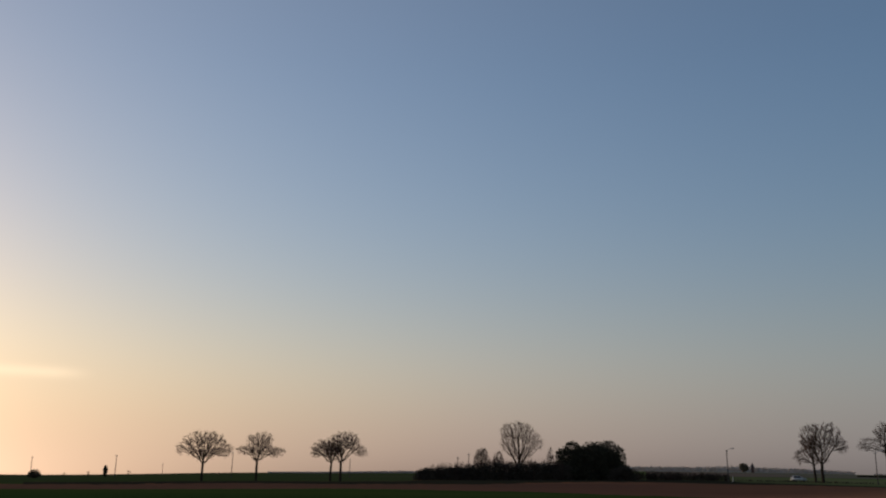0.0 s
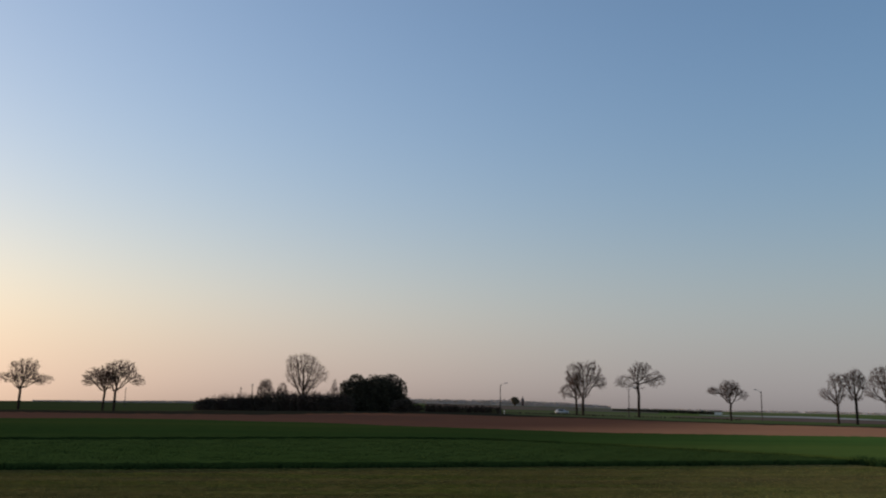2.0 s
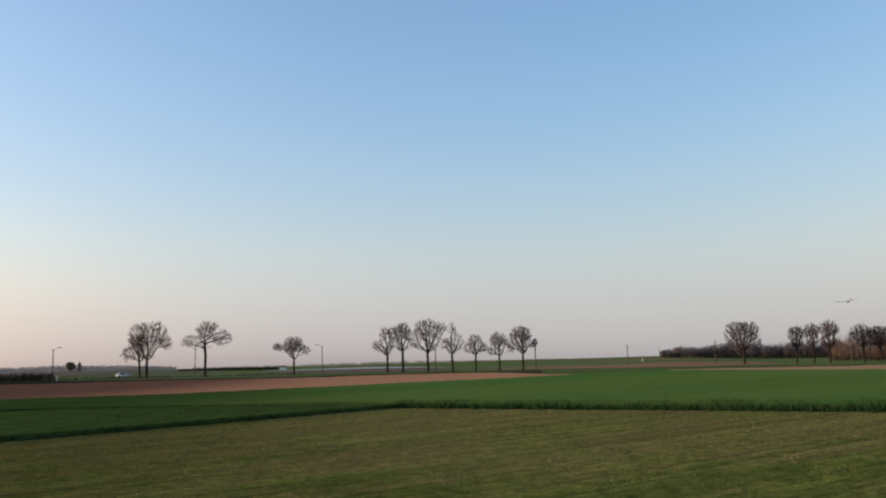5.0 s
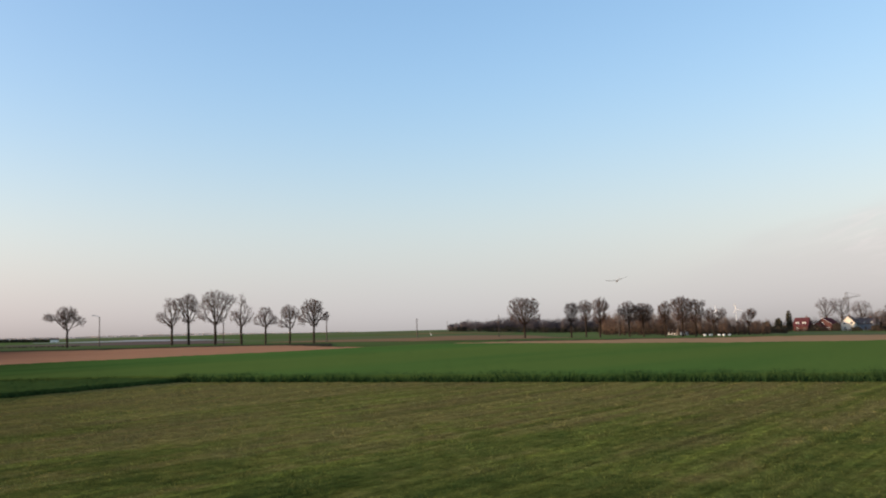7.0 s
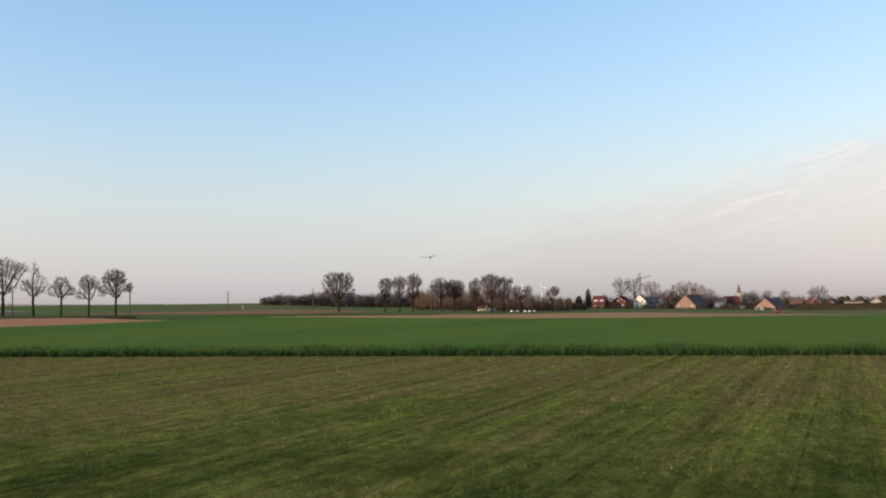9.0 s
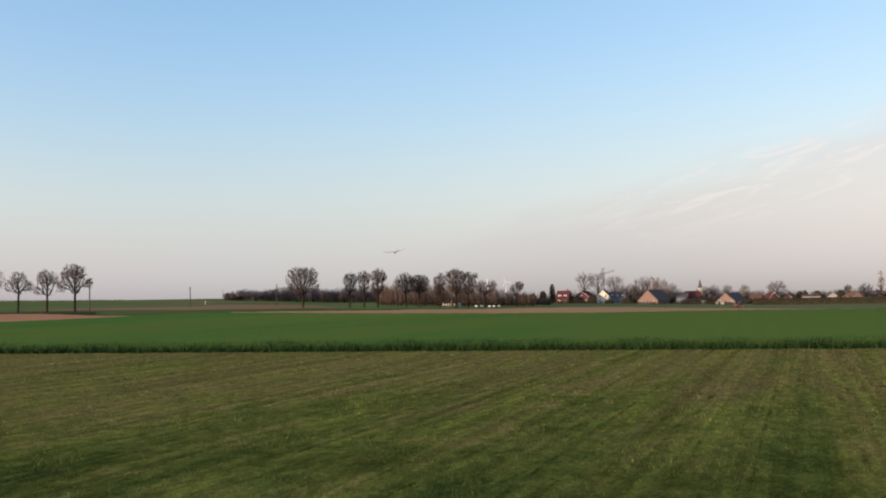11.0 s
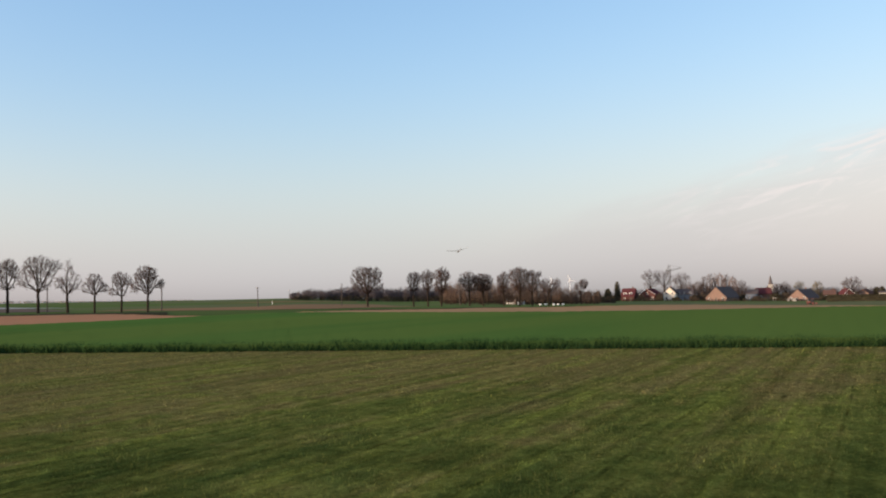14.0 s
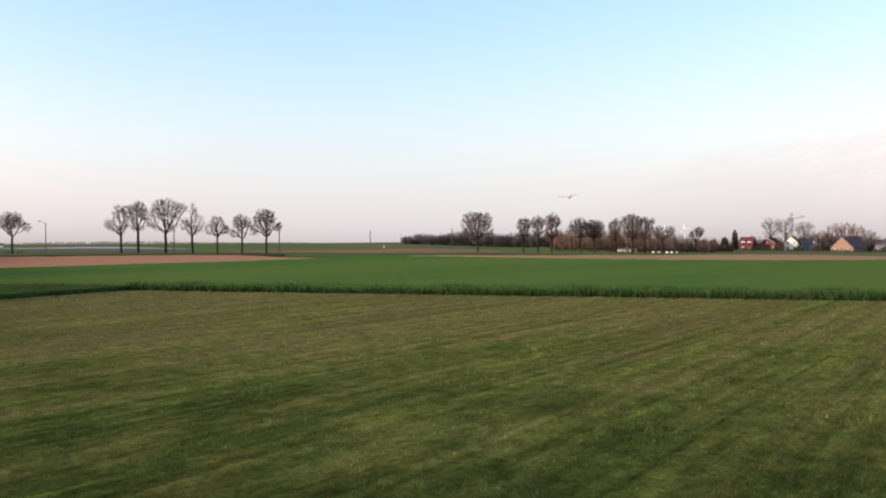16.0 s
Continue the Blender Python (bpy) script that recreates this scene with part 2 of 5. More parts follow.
def mown_grass(name, level, leafy):
    """Mown grass with swaths that run east, some dry and yellow, some fresh, with thin wheel marks."""
    m = bpy.data.materials.new(name)
    t = node_tree(m)
    co = node(t, "ShaderNodeTexCoord").outputs["Object"]
    mp = node(t, "ShaderNodeMapping", {"Vector": co, "Rotation": (0, 0, radians(MOW_TURN))}).outputs[0]
    warp = node(t, "ShaderNodeTexNoise", {"Vector": mp, "Scale": 0.05, "Detail": 1.0}).outputs[1]
    warp = node(t, "ShaderNodeVectorMath", {0: warp, "Scale": 0.28}, operation="SCALE").outputs[0]
    mp2 = node(t, "ShaderNodeVectorMath", {0: mp, 1: warp}, operation="ADD").outputs[0]
    st = node(t, "ShaderNodeMapping", {"Vector": mp2, "Scale": (0.04, 1.0, 0.0)}).outputs[0]
    swath = node(t, "ShaderNodeTexNoise", {"Vector": st, "Scale": 0.75, "Detail": 3.0, "Roughness": 0.65}).outputs[0]
    st2 = node(t, "ShaderNodeMapping", {"Vector": mp2, "Scale": (0.012, 1.0, 0.0), "Location": (7, 3, 0)}).outputs[0]
    lines = node(t, "ShaderNodeTexNoise", {"Vector": st2, "Scale": 5.2, "Detail": 5.0, "Roughness": 0.6}).outputs[0]
    patch = node(t, "ShaderNodeTexNoise", {"Vector": mp, "Scale": 0.35, "Detail": 5.0, "Roughness": 0.6}).outputs[0]
    tuft = node(t, "ShaderNodeTexNoise", {"Vector": co, "Scale": 17.0, "Detail": 5.0, "Roughness": 0.8}).outputs[0]
    # shifts the colour darker green near the standpoint, yellower away
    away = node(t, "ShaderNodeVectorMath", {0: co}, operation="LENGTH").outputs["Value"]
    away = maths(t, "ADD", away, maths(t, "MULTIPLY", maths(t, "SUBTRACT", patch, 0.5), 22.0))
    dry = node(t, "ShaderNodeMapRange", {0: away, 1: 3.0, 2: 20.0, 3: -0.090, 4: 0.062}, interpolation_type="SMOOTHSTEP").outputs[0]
    hue = node(t, "ShaderNodeTexNoise", {"Vector": node(t, "ShaderNodeMapping", {"Vector": mp2, "Scale": (0.65, 1.0, 0.0), "Location": (2, 9, 0)}).outputs[0], "Scale": 1.9, "Detail": 6.0, "Roughness": 0.66}).outputs[0]
    f = maths(t, "ADD", maths(t, "ADD", maths(t, "MULTIPLY", swath, 0.56), maths(t, "MULTIPLY", hue, 0.44)), dry)
    col = ramp(t, f, [(0.34, (0.074, 0.100, 0.023)), (0.43, (0.114, 0.136, 0.030)), (0.51, (0.165, 0.172, 0.040)), (0.60, (0.235, 0.200, 0.062))])
    gold = node(t, "ShaderNodeTexNoise", {"Vector": node(t, "ShaderNodeMapping", {"Vector": mp2, "Scale": (0.09, 1.0, 0.0), "Location": (5, 1, 0)}).outputs[0], "Scale": 1.9, "Detail": 5.0, "Roughness": 0.68}).outputs[0]
    col = mixed(t, node(t, "ShaderNodeMapRange", {0: gold, 1: 0.52, 2: 0.66, 3: 0.0, 4: 0.75}, interpolation_type="SMOOTHSTEP").outputs[0], col, (0.215, 0.242, 0.046, 1))
    # bare brown thatch shows through in patches, more of it further out
    bare = node(t, "ShaderNodeTexNoise", {"Vector": node(t, "ShaderNodeMapping", {"Vector": mp2, "Scale": (0.20, 1.0, 0.0), "Location": (1, 4, 0)}).outputs[0], "Scale": 0.8, "Detail": 5.0, "Roughness": 0.62}).outputs[0]
    bare = maths(t, "ADD", bare, maths(t, "MULTIPLY", dry, 1.3))
    col = mixed(t, node(t, "ShaderNodeMapRange", {0: bare, 1: 0.50, 2: 0.70, 3: 0.0, 4: 0.5}, interpolation_type="SMOOTHSTEP").outputs[0], col, (0.190, 0.140, 0.058, 1))
    g = node(t, "ShaderNodeMapRange", {0: lines, 1: 0.36, 2: 0.60, 3: 0.82, 4: 1.14}, interpolation_type="SMOOTHSTEP").outputs[0]
    # thin dark wheel and cutter marks, broken along their length
    my = node(t, "ShaderNodeSeparateXYZ", {0: mp2}).outputs[1]
    saw = maths(t, "PINGPONG", maths(t, "ADD", my, maths(t, "MULTIPLY", swath, 0.5)), 0.46)
    dash = node(t, "ShaderNodeTexNoise", {"Vector": node(t, "ShaderNodeMapping", {"Vector": mp2, "Scale": (0.9, 2.2, 0.0), "Location": (3, 8, 0)}).outputs[0], "Scale": 1.3, "Detail": 4.0, "Roughness": 0.7}).outputs[0]
    mark = maths(t, "MULTIPLY", node(t, "ShaderNodeMapRange", {0: saw, 1: 0.008, 2: 0.045, 3: 1.0, 4: 0.0}, interpolation_type="SMOOTHSTEP").outputs[0], node(t, "ShaderNodeMapRange", {0: dash, 1: 0.45, 2: 0.66, 3: 0.0, 4: 0.50}, interpolation_type="SMOOTHSTEP").outputs[0])
    g = maths(t, "MULTIPLY", g, maths(t, "SUBTRACT", 1.0, mark))
    # brightness rises away from the standpoint: shade seen between near leaves, painted in
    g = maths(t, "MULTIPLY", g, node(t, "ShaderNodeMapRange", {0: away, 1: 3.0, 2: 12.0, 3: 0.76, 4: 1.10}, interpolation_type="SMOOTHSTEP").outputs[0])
    # also painted darker to the north-west, where the grass is seen against the sun
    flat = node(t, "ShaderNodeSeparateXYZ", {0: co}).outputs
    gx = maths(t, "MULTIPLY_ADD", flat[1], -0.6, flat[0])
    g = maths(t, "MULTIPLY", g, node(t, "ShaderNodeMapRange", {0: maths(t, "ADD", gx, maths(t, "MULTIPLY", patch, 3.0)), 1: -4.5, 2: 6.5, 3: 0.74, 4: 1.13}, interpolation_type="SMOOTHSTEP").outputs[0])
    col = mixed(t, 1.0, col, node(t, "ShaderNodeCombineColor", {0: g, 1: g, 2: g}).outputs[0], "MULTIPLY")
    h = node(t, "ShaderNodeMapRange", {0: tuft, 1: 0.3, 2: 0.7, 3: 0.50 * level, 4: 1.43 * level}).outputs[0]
    clod = node(t, "ShaderNodeTexNoise", {"Vector": node(t, "ShaderNodeMapping", {"Vector": mp2, "Scale": (0.75, 1.0, 0.0)}).outputs[0], "Scale": 5.5, "Detail": 3.0, "Roughness": 0.6}).outputs[0]
    h = maths(t, "MULTIPLY", h, node(t, "ShaderNodeMapRange", {0: clod, 1: 0.32, 2: 0.66, 3: 0.72, 4: 1.28}).outputs[0])
    isl = node(t, "ShaderNodeNewGeometry").outputs["Random Per Island"]
    h = maths(t, "MULTIPLY", h, node(t, "ShaderNodeMapRange", {0: isl, 1: 0.0, 2: 1.0, 3: 0.60, 4: 1.42}).outputs[0])
    col = mixed(t, 1.0, col, node(t, "ShaderNodeCombineColor", {0: h, 1: h, 2: h}).outputs[0], "MULTIPLY")
    # among the green leaves some are straw, some blue-green
    own = maths(t, "FRACT", maths(t, "MULTIPLY", isl, 37.0))
    col = mixed(t, node(t, "ShaderNodeMapRange", {0: own, 1: 0.82, 2: 0.86, 3: 0.0, 4: 0.40}).outputs[0], col, (0.27, 0.205, 0.085, 1))
    col = mixed(t, node(t, "ShaderNodeMapRange", {0: own, 1: 0.30, 2: 0.26, 3: 0.0, 4: 0.55}).outputs[0], col, (0.052, 0.088, 0.030, 1))
    bs = node(t, "ShaderNodeBsdfPrincipled", {"Base Color": col, "Roughness": 0.9, "Specular IOR Level": 0.0})
    if leafy:
        t.links.new(leaf_normal(t, 0.80), bs.inputs["Normal"])
    else:
        bp = node(t, "ShaderNodeBump", {"Height": tuft, "Strength": 0.6, "Distance": 0.05})
        t.links.new(bp.outputs[0], bs.inputs["Normal"])
    node(t, "ShaderNodeOutputMaterial", {0: bs.outputs[0]})
    return m


MOW_TURN = 3.0
M = {
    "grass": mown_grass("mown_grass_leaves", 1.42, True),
    # same grass turned down: thatch, with the shade under the leaves painted in
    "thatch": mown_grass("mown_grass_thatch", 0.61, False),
    "crop": surface("young_wheat", (0.068, 0.136, 0.030), (0.106, 0.186, 0.040), 0.5, fine=9, c=(0.122, 0.180, 0.039), big=0.05, island=0.10, leafy=0.92, stretch=(0.15, 1, 1), turn=-80, west_shade=(-22, 6, (0.42, 0.41, 0.48), 0.8)),
    # darker greens for edge tufts, with the shade on crop fronts painted in
    "edge": surface("shaded_rank_grass", (0.014, 0.034, 0.011), (0.036, 0.066, 0.020), 0.9, fine=5, island=0.5, leafy=0.5),
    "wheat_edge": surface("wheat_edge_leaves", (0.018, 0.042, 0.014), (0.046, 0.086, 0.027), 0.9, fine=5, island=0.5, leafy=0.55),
    "verge": surface("rough_verge", (0.056, 0.056, 0.030), (0.090, 0.088, 0.046), 0.5, fine=8, bump=0.5, bump_dist=0.08, west_shade=(75, 120, (0.48, 0.45, 0.55), 0.0)),
    # twigs of the further woods, greyed with distance haze painted into the colour
    "far_twig": surface("far_twigs", (0.066, 0.058, 0.062), (0.105, 0.090, 0.092), 0.3, fine=6, bump=0.0, island=0.6),
    "poplar_stem": surface("poplar_stems", (0.082, 0.056, 0.042), (0.145, 0.100, 0.075), 0.8, fine=6, bump=0.0, island=0.7),
    "pale_twig": surface("poplar_twigs", (0.16, 0.112, 0.092), (0.25, 0.176, 0.146), 0.8, fine=6, bump=0.0, island=0.6),
    "dull_plaster": surface("greyish_plaster", (0.30, 0.285, 0.26), (0.40, 0.38, 0.345), 0.6, bump=0.1),
    "crop_low": surface("low_winter_crop", (0.050, 0.082, 0.021), (0.064, 0.098, 0.025), 0.6, fine=9, c=(0.054, 0.088, 0.021), big=0.06, island=0.25, leafy=0.7),
    "soil": surface("ploughed_soil", (0.40, 0.190, 0.098), (0.51, 0.260, 0.142), 0.5, fine=14, c=(0.42, 0.205, 0.112), big=0.03, west_shade=(-45, -2, (0.33, 0.34, 0.41), 0.8), bump=0.6, bump_dist=0.08, stretch=(0.25, 1, 1)),
    "dull_soil": surface("dull_bare_soil", (0.275, 0.160, 0.084), (0.35, 0.205, 0.106), 0.3, fine=12, c=(0.22, 0.155, 0.08), big=0.02, bump=0.4, bump_dist=0.06, stretch=(0.2, 1, 1)),
    "upland": surface("dull_upland_soil", (0.15, 0.11, 0.085), (0.21, 0.15, 0.115), 0.05, fine=10, c=(0.16, 0.15, 0.10), big=0.006, bump=0.0),
    "dry_soil": surface("dry_pale_soil", (0.385, 0.218, 0.106), (0.475, 0.280, 0.142), 0.4, fine=14, c=(0.425, 0.250, 0.126), big=0.03, bump=0.4, bump_dist=0.06, stretch=(0.25, 1, 1)),
    "meadow": surface("far_meadow", (0.10, 0.145, 0.042), (0.14, 0.18, 0.056), 0.05, fine=10, c=(0.155, 0.160, 0.075), big=0.004, bump=0.0, west_shade=(0, 160, (0.42, 0.42, 0.48), 0.0)),
    "foil": surface("crop_foil", (0.40, 0.37, 0.34), (0.54, 0.50, 0.46), 0.4, rough=0.75, stretch=(0.2, 2, 1)),
    "bark": surface("bark", (0.020, 0.015, 0.012), (0.052, 0.039, 0.030), 1.6, fine=8, bump=0.5, stretch=(1, 1, 0.25)),
    "twig": surface("twigs", (0.050, 0.032, 0.026), (0.095, 0.062, 0.050), 0.8, fine=6, bump=0.0, island=0.6),
    "brown_twig": surface("budding_twigs", (0.085, 0.058, 0.046), (0.15, 0.105, 0.082), 0.8, fine=6, bump=0.0, island=0.6),
    "evergreen": surface("evergreen_leaves", (0.046, 0.043, 0.031), (0.082, 0.074, 0.048), 0.7, fine=6, bump=0.0, island=0.9),
    "hedge": surface("hedge_leaves", (0.058, 0.046, 0.037), (0.10, 0.08, 0.06), 0.7, fine=6, bump=0.0, island=0.9),
    # skyline woods in pale rosy grey: distance haze painted into their colour
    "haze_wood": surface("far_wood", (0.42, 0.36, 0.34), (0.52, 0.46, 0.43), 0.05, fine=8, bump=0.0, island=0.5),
}
M.update({
    "olive": surface("young_leaves", (0.140, 0.120, 0.078), (0.20, 0.168, 0.108), 0.7, bump=0, island=0.8),
    "pole": surface("weathered_pole", (0.06, 0.05, 0.045), (0.11, 0.095, 0.085), 2.0, bump=0.2, stretch=(1, 1, 0.2)),
    "steel": surface("galvanised_steel", (0.25, 0.26, 0.27), (0.36, 0.37, 0.38), 3.0, rough=0.5, metal=0.6, bump=0.05),
    "plaster": surface("cream_plaster", (0.62, 0.56, 0.46), (0.75, 0.69, 0.58), 0.6, bump=0.1),
    "brick": surface("pale_brick", (0.18, 0.122, 0.100), (0.25, 0.170, 0.140), 0.5, fine=20, bump=0.3),
    "brick_red": surface("red_brick", (0.074, 0.036, 0.033), (0.112, 0.052, 0.046), 0.5, fine=20, bump=0.3),
    "brick_dark": surface("dark_brick", (0.10, 0.06, 0.05), (0.17, 0.10, 0.08), 0.8, fine=20, bump=0.3),
    "tile_red": surface("red_roof_tiles", (0.078, 0.028, 0.032), (0.122, 0.044, 0.047), 0.8, fine=14, bump=0.5, stretch=(1, 1, 2)),
    "tile_dark": surface("dark_slates", (0.088, 0.072, 0.070), (0.130, 0.110, 0.108), 0.8, fine=14, bump=0.5, stretch=(1, 1, 2)),
    "tile_brown": surface("brown_roof_tiles", (0.10, 0.06, 0.05), (0.17, 0.10, 0.08), 0.8, fine=14, bump=0.5),
    "white_paint": surface("white_paint", (0.72, 0.72, 0.70), (0.82, 0.82, 0.80), 1.0, rough=0.5, bump=0.05),
    "blue_metal": surface("blue_sheeting", (0.09, 0.11, 0.15), (0.13, 0.155, 0.20), 0.5, rough=0.5, bump=0.1),
    "door_paint": surface("door_paint", (0.05, 0.04, 0.035), (0.08, 0.06, 0.05), 1.0, rough=0.5, bump=0.05),
    "glass": surface("dark_window_glass", (0.02, 0.025, 0.03), (0.04, 0.045, 0.05), 0.5, rough=0.08, bump=0.0),
    "car_white": surface("white_car_paint", (0.48, 0.50, 0.52), (0.58, 0.60, 0.62), 0.5, rough=0.25, bump=0.0),
    "rubber": surface("rubber", (0.015, 0.015, 0.015), (0.03, 0.03, 0.03), 4.0, bump=0.2),
    "tractor_red": surface("tractor_paint", (0.13, 0.045, 0.035), (0.19, 0.07, 0.05), 1.0, rough=0.4, bump=0.05),
})
M["turbine_white"] = surface("turbine_white", (0.68, 0.67, 0.66), (0.75, 0.74, 0.73), 0.02, rough=0.5, bump=0.0)
M["glider"] = surface("glider_skin", (0.16, 0.155, 0.155), (0.24, 0.235, 0.235), 2.0, rough=0.4, bump=0.0)
M["crane_steel"] = surface("dull_crane_steel", (0.08, 0.075, 0.075), (0.13, 0.125, 0.12), 1.0, rough=0.6, bump=0.05)


# ---- the lie of the land: flat near by, then rising to the north and falling away to the east ----
LAND_R = np.array([0.0, 70, 150, 250, 430, 550, 1000, 4800])
LAND_AZ = np.array([-60.0, -25, -10, 15, 35, 55, 65, 75, 90, 120, 180, 240, 300])
LAND_Z = np.array([
    [0, 0, -0.1, -0.5, -1.0, -1.4, -3.2, -20],
    [0, 0, -0.1, -0.5, -1.0, -1.3, -3.0, -18],
    [0, 0, 0.0, 0.0, 0.2, 0.5, 1.6, 4],
    [0, 0, 0.0, 0.9, 3.0, 4.2, 7.5, 28],
    [0, 0, 0.0, 0.1, 0.8, 1.3, 4.2, 13],
    [0, 0, -0.1, -0.3, 0.0, 0.6, 2.4, 5],
    [0, 0, -0.4, -1.4, -2.2, -2.4, -4.0, -15],
    [0, 0, -1.0, -2.3, -4.0, -4.5, -7.5, -30],
    [0, 0, -1.6, -3.7, -7.2, -5.8, -9.0, -40],
])
LAND_Z = np.vstack([LAND_Z, LAND_Z[8:9], LAND_Z[2:3], LAND_Z[2:3], LAND_Z[0:1]])


def land(x, y):
    """Height of the ground, for arrays or numbers."""
    x, y = np.asarray(x, float), np.asarray(y, float)
    r = np.hypot(x, y)
    az = (np.degrees(np.arctan2(x, y)) + 60) % 360 - 60
    z = np.zeros(np.broadcast(r, az).shape)
    k = np.clip(np.searchsorted(LAND_AZ, az, side="right") - 1, 0, len(LAND_AZ) - 1)
    k2 = (k + 1) % len(LAND_AZ)
    hi = np.where(k + 1 < len(LAND_AZ), LAND_AZ[k2], 300.0)
    f = np.where(hi > LAND_AZ[k], (az - LAND_AZ[k]) / np.maximum(hi - LAND_AZ[k], 1e-6), 0)
    f = f * f * (3 - 2 * f)
    for i in range(len(LAND_AZ)):
        zi = np.interp(r, LAND_R, LAND_Z[i])
        z = z + zi * (np.where(k == i, 1 - f, 0) + np.where(k2 == i, f, 0))
    return z


def at(az, r):
    a = radians(az)
    x, y = r * math.sin(a), r * math.cos(a)
    return Vector((x, y, float(land(x, y))))


def mesh_from(name, verts, faces, mat, smooth=False):
    """A mesh from numpy vertices and an array of triangles or quads."""
    me = bpy.data.meshes.new(name)
    verts, faces = np.asarray(verts, np.float32), np.asarray(faces, np.int32)
    n, k = faces.shape
    me.vertices.add(len(verts))
    me.vertices.foreach_set("co", verts.ravel())
    me.loops.add(n * k)
    me.loops.foreach_set("vertex_index", faces.ravel())
    me.polygons.add(n)
    me.polygons.foreach_set("loop_start", np.arange(0, n * k, k, dtype=np.int32))
    if smooth:
        me.polygons.foreach_set("use_smooth", np.ones(n, bool))
    me.update(calc_edges=True)
    me.materials.append(mat)
    return me


def part(name, me, parent, label="", where=None):
    ob = new(name, me)
    ob.parent = parent
    if where is not None:
        ob.matrix_local = where
    if label:
        tagged(ob, label)
    return ob


def bm_mesh(name, bm, mat, smooth=False):
    me = bpy.data.meshes.new(name)
    bmesh.ops.recalc_face_normals(bm, faces=bm.faces[:])
    bm.to_mesh(me)
    bm.free()
    me.materials.append(mat)
    if smooth:
        for p in me.polygons:
            p.use_smooth = True
    return me


def rough_noise(x, y, s, seed=0.0):
    """Cheap smooth noise from a few crossed waves."""
    return (np.sin(x * s + 1.7 * np.sin(y * s * 0.7 + seed)) + np.sin(y * s * 1.3 + 1.3 * np.sin(x * s * 0.9 + 2 * seed))
            + 0.5 * np.sin(x * s * 2.9 + y * s * 2.3 + seed)) / 2.5


def sheet(name, az0, az1, lo, hi, mat, lift, rows=24, step=0.5, power=1.6, bumpy=0.0, bump_size=1.0, skirt=True):
    """A stretch of field between two ranges from the camera's standpoint, lying on the land, with a front and back edge down to the ground."""
    az = np.arange(az0, az1 + step / 2, step)
    a = np.radians(az)
    rl, rh = np.array([lo(v) for v in az]), np.array([hi(v) for v in az])
    rh = np.maximum(rh, rl + 0.05)
    s = np.linspace(0, 1, rows) ** power
    r = rl[None] + (rh - rl)[None] * s[:, None]
    x, y = r * np.sin(a), r * np.cos(a)
    z = land(x, y) + lift
    if bumpy:
        z = z + bumpy * rough_noise(x, y, 6.283 / bump_size)
    grids = [(x, y, z)]
    if skirt:
        grids = [(x[:1], y[:1], land(x[:1], y[:1]) - 0.05)] + grids + [(x[-1:], y[-1:], land(x[-1:], y[-1:]) - 0.05)]
    X, Y, Z = (np.vstack([g[i] for g in grids]) for i in range(3))
    n, m = X.shape
    i = np.arange(n * m).reshape(n, m)
    f = np.stack([i[:-1, :-1], i[:-1, 1:], i[1:, 1:], i[1:, :-1]], -1).reshape(-1, 4)
    return new(name, mesh_from(name, np.stack([X, Y, Z], -1).reshape(-1, 3), f, mat, smooth=True))


def line_of(pairs):
    xs, ys = [p[0] for p in pairs], [p[1] for p in pairs]
    return lambda v: float(np.interp(v, xs, ys))


def lawn_edge(az):
    """Range of the mown field's edge: one straight side to the north, one to the east."""
    a = radians(az)
    d1, d2 = math.cos(a) - 0.115 * math.sin(a), math.sin(a) + 0.153 * math.cos(a)
    r1 = 24.1 / d1 if d1 > 0.3 else 80.0
    r2 = 25.54 / d2 if d2 > 0.3 else 80.0
    return min(r1, r2, 80.0)


step_line = line_of([(-60, 36), (-30, 37), (-16, 38.5), (-3, 40), (2, 41.6), (11, 44.3), (16.6, 45), (23.3, 42), (27.7, 39.4), (32.3, 37.4), (36, 36.2), (38.5, 34.6), (40.5, 0)])
soil_near = line_of([(-60, 80), (-20, 78), (-11, 83), (-6.5, 88), (-1.5, 86), (2.4, 82), (5.8, 81), (11, 72), (18.5, 66), (24, 63), (28, 64), (34.6, 67.5), (40, 72), (45.5, 76), (48.7, 83), (52, 90), (55, 96), (58.7, 90), (61, 85), (66.5, 72), (74, 63.5), (81, 61), (91, 63.5), (130, 64)])
soil_far = line_of([(-60, 124), (-20, 125), (-13.7, 146), (-6.5, 142), (-1.5, 151), (2.4, 156), (5.7, 177), (9.4, 196), (13.7, 200), (18.5, 186), (24, 188), (27, 178), (34.6, 153), (36.4, 156), (43.3, 147), (45.5, 138), (48.7, 107), (50.5, 101), (52, 97), (54, 103)])
soil_east = line_of([(53, 101), (56, 106), (58.7, 114), (61, 117), (66.5, 113), (72, 140), (77.7, 189), (80, 260), (86, 380), (89, 420), (90.3, 330), (91.6, 142), (93, 100), (97, 84)])
verge_far = line_of([(-25, 150), (-13.7, 182), (-6.5, 190), (-2.2, 200), (-1.6, 226), (12, 238), (18, 236), (19, 214), (24, 202), (30, 180), (36, 172), (43, 170), (48.7, 150)])
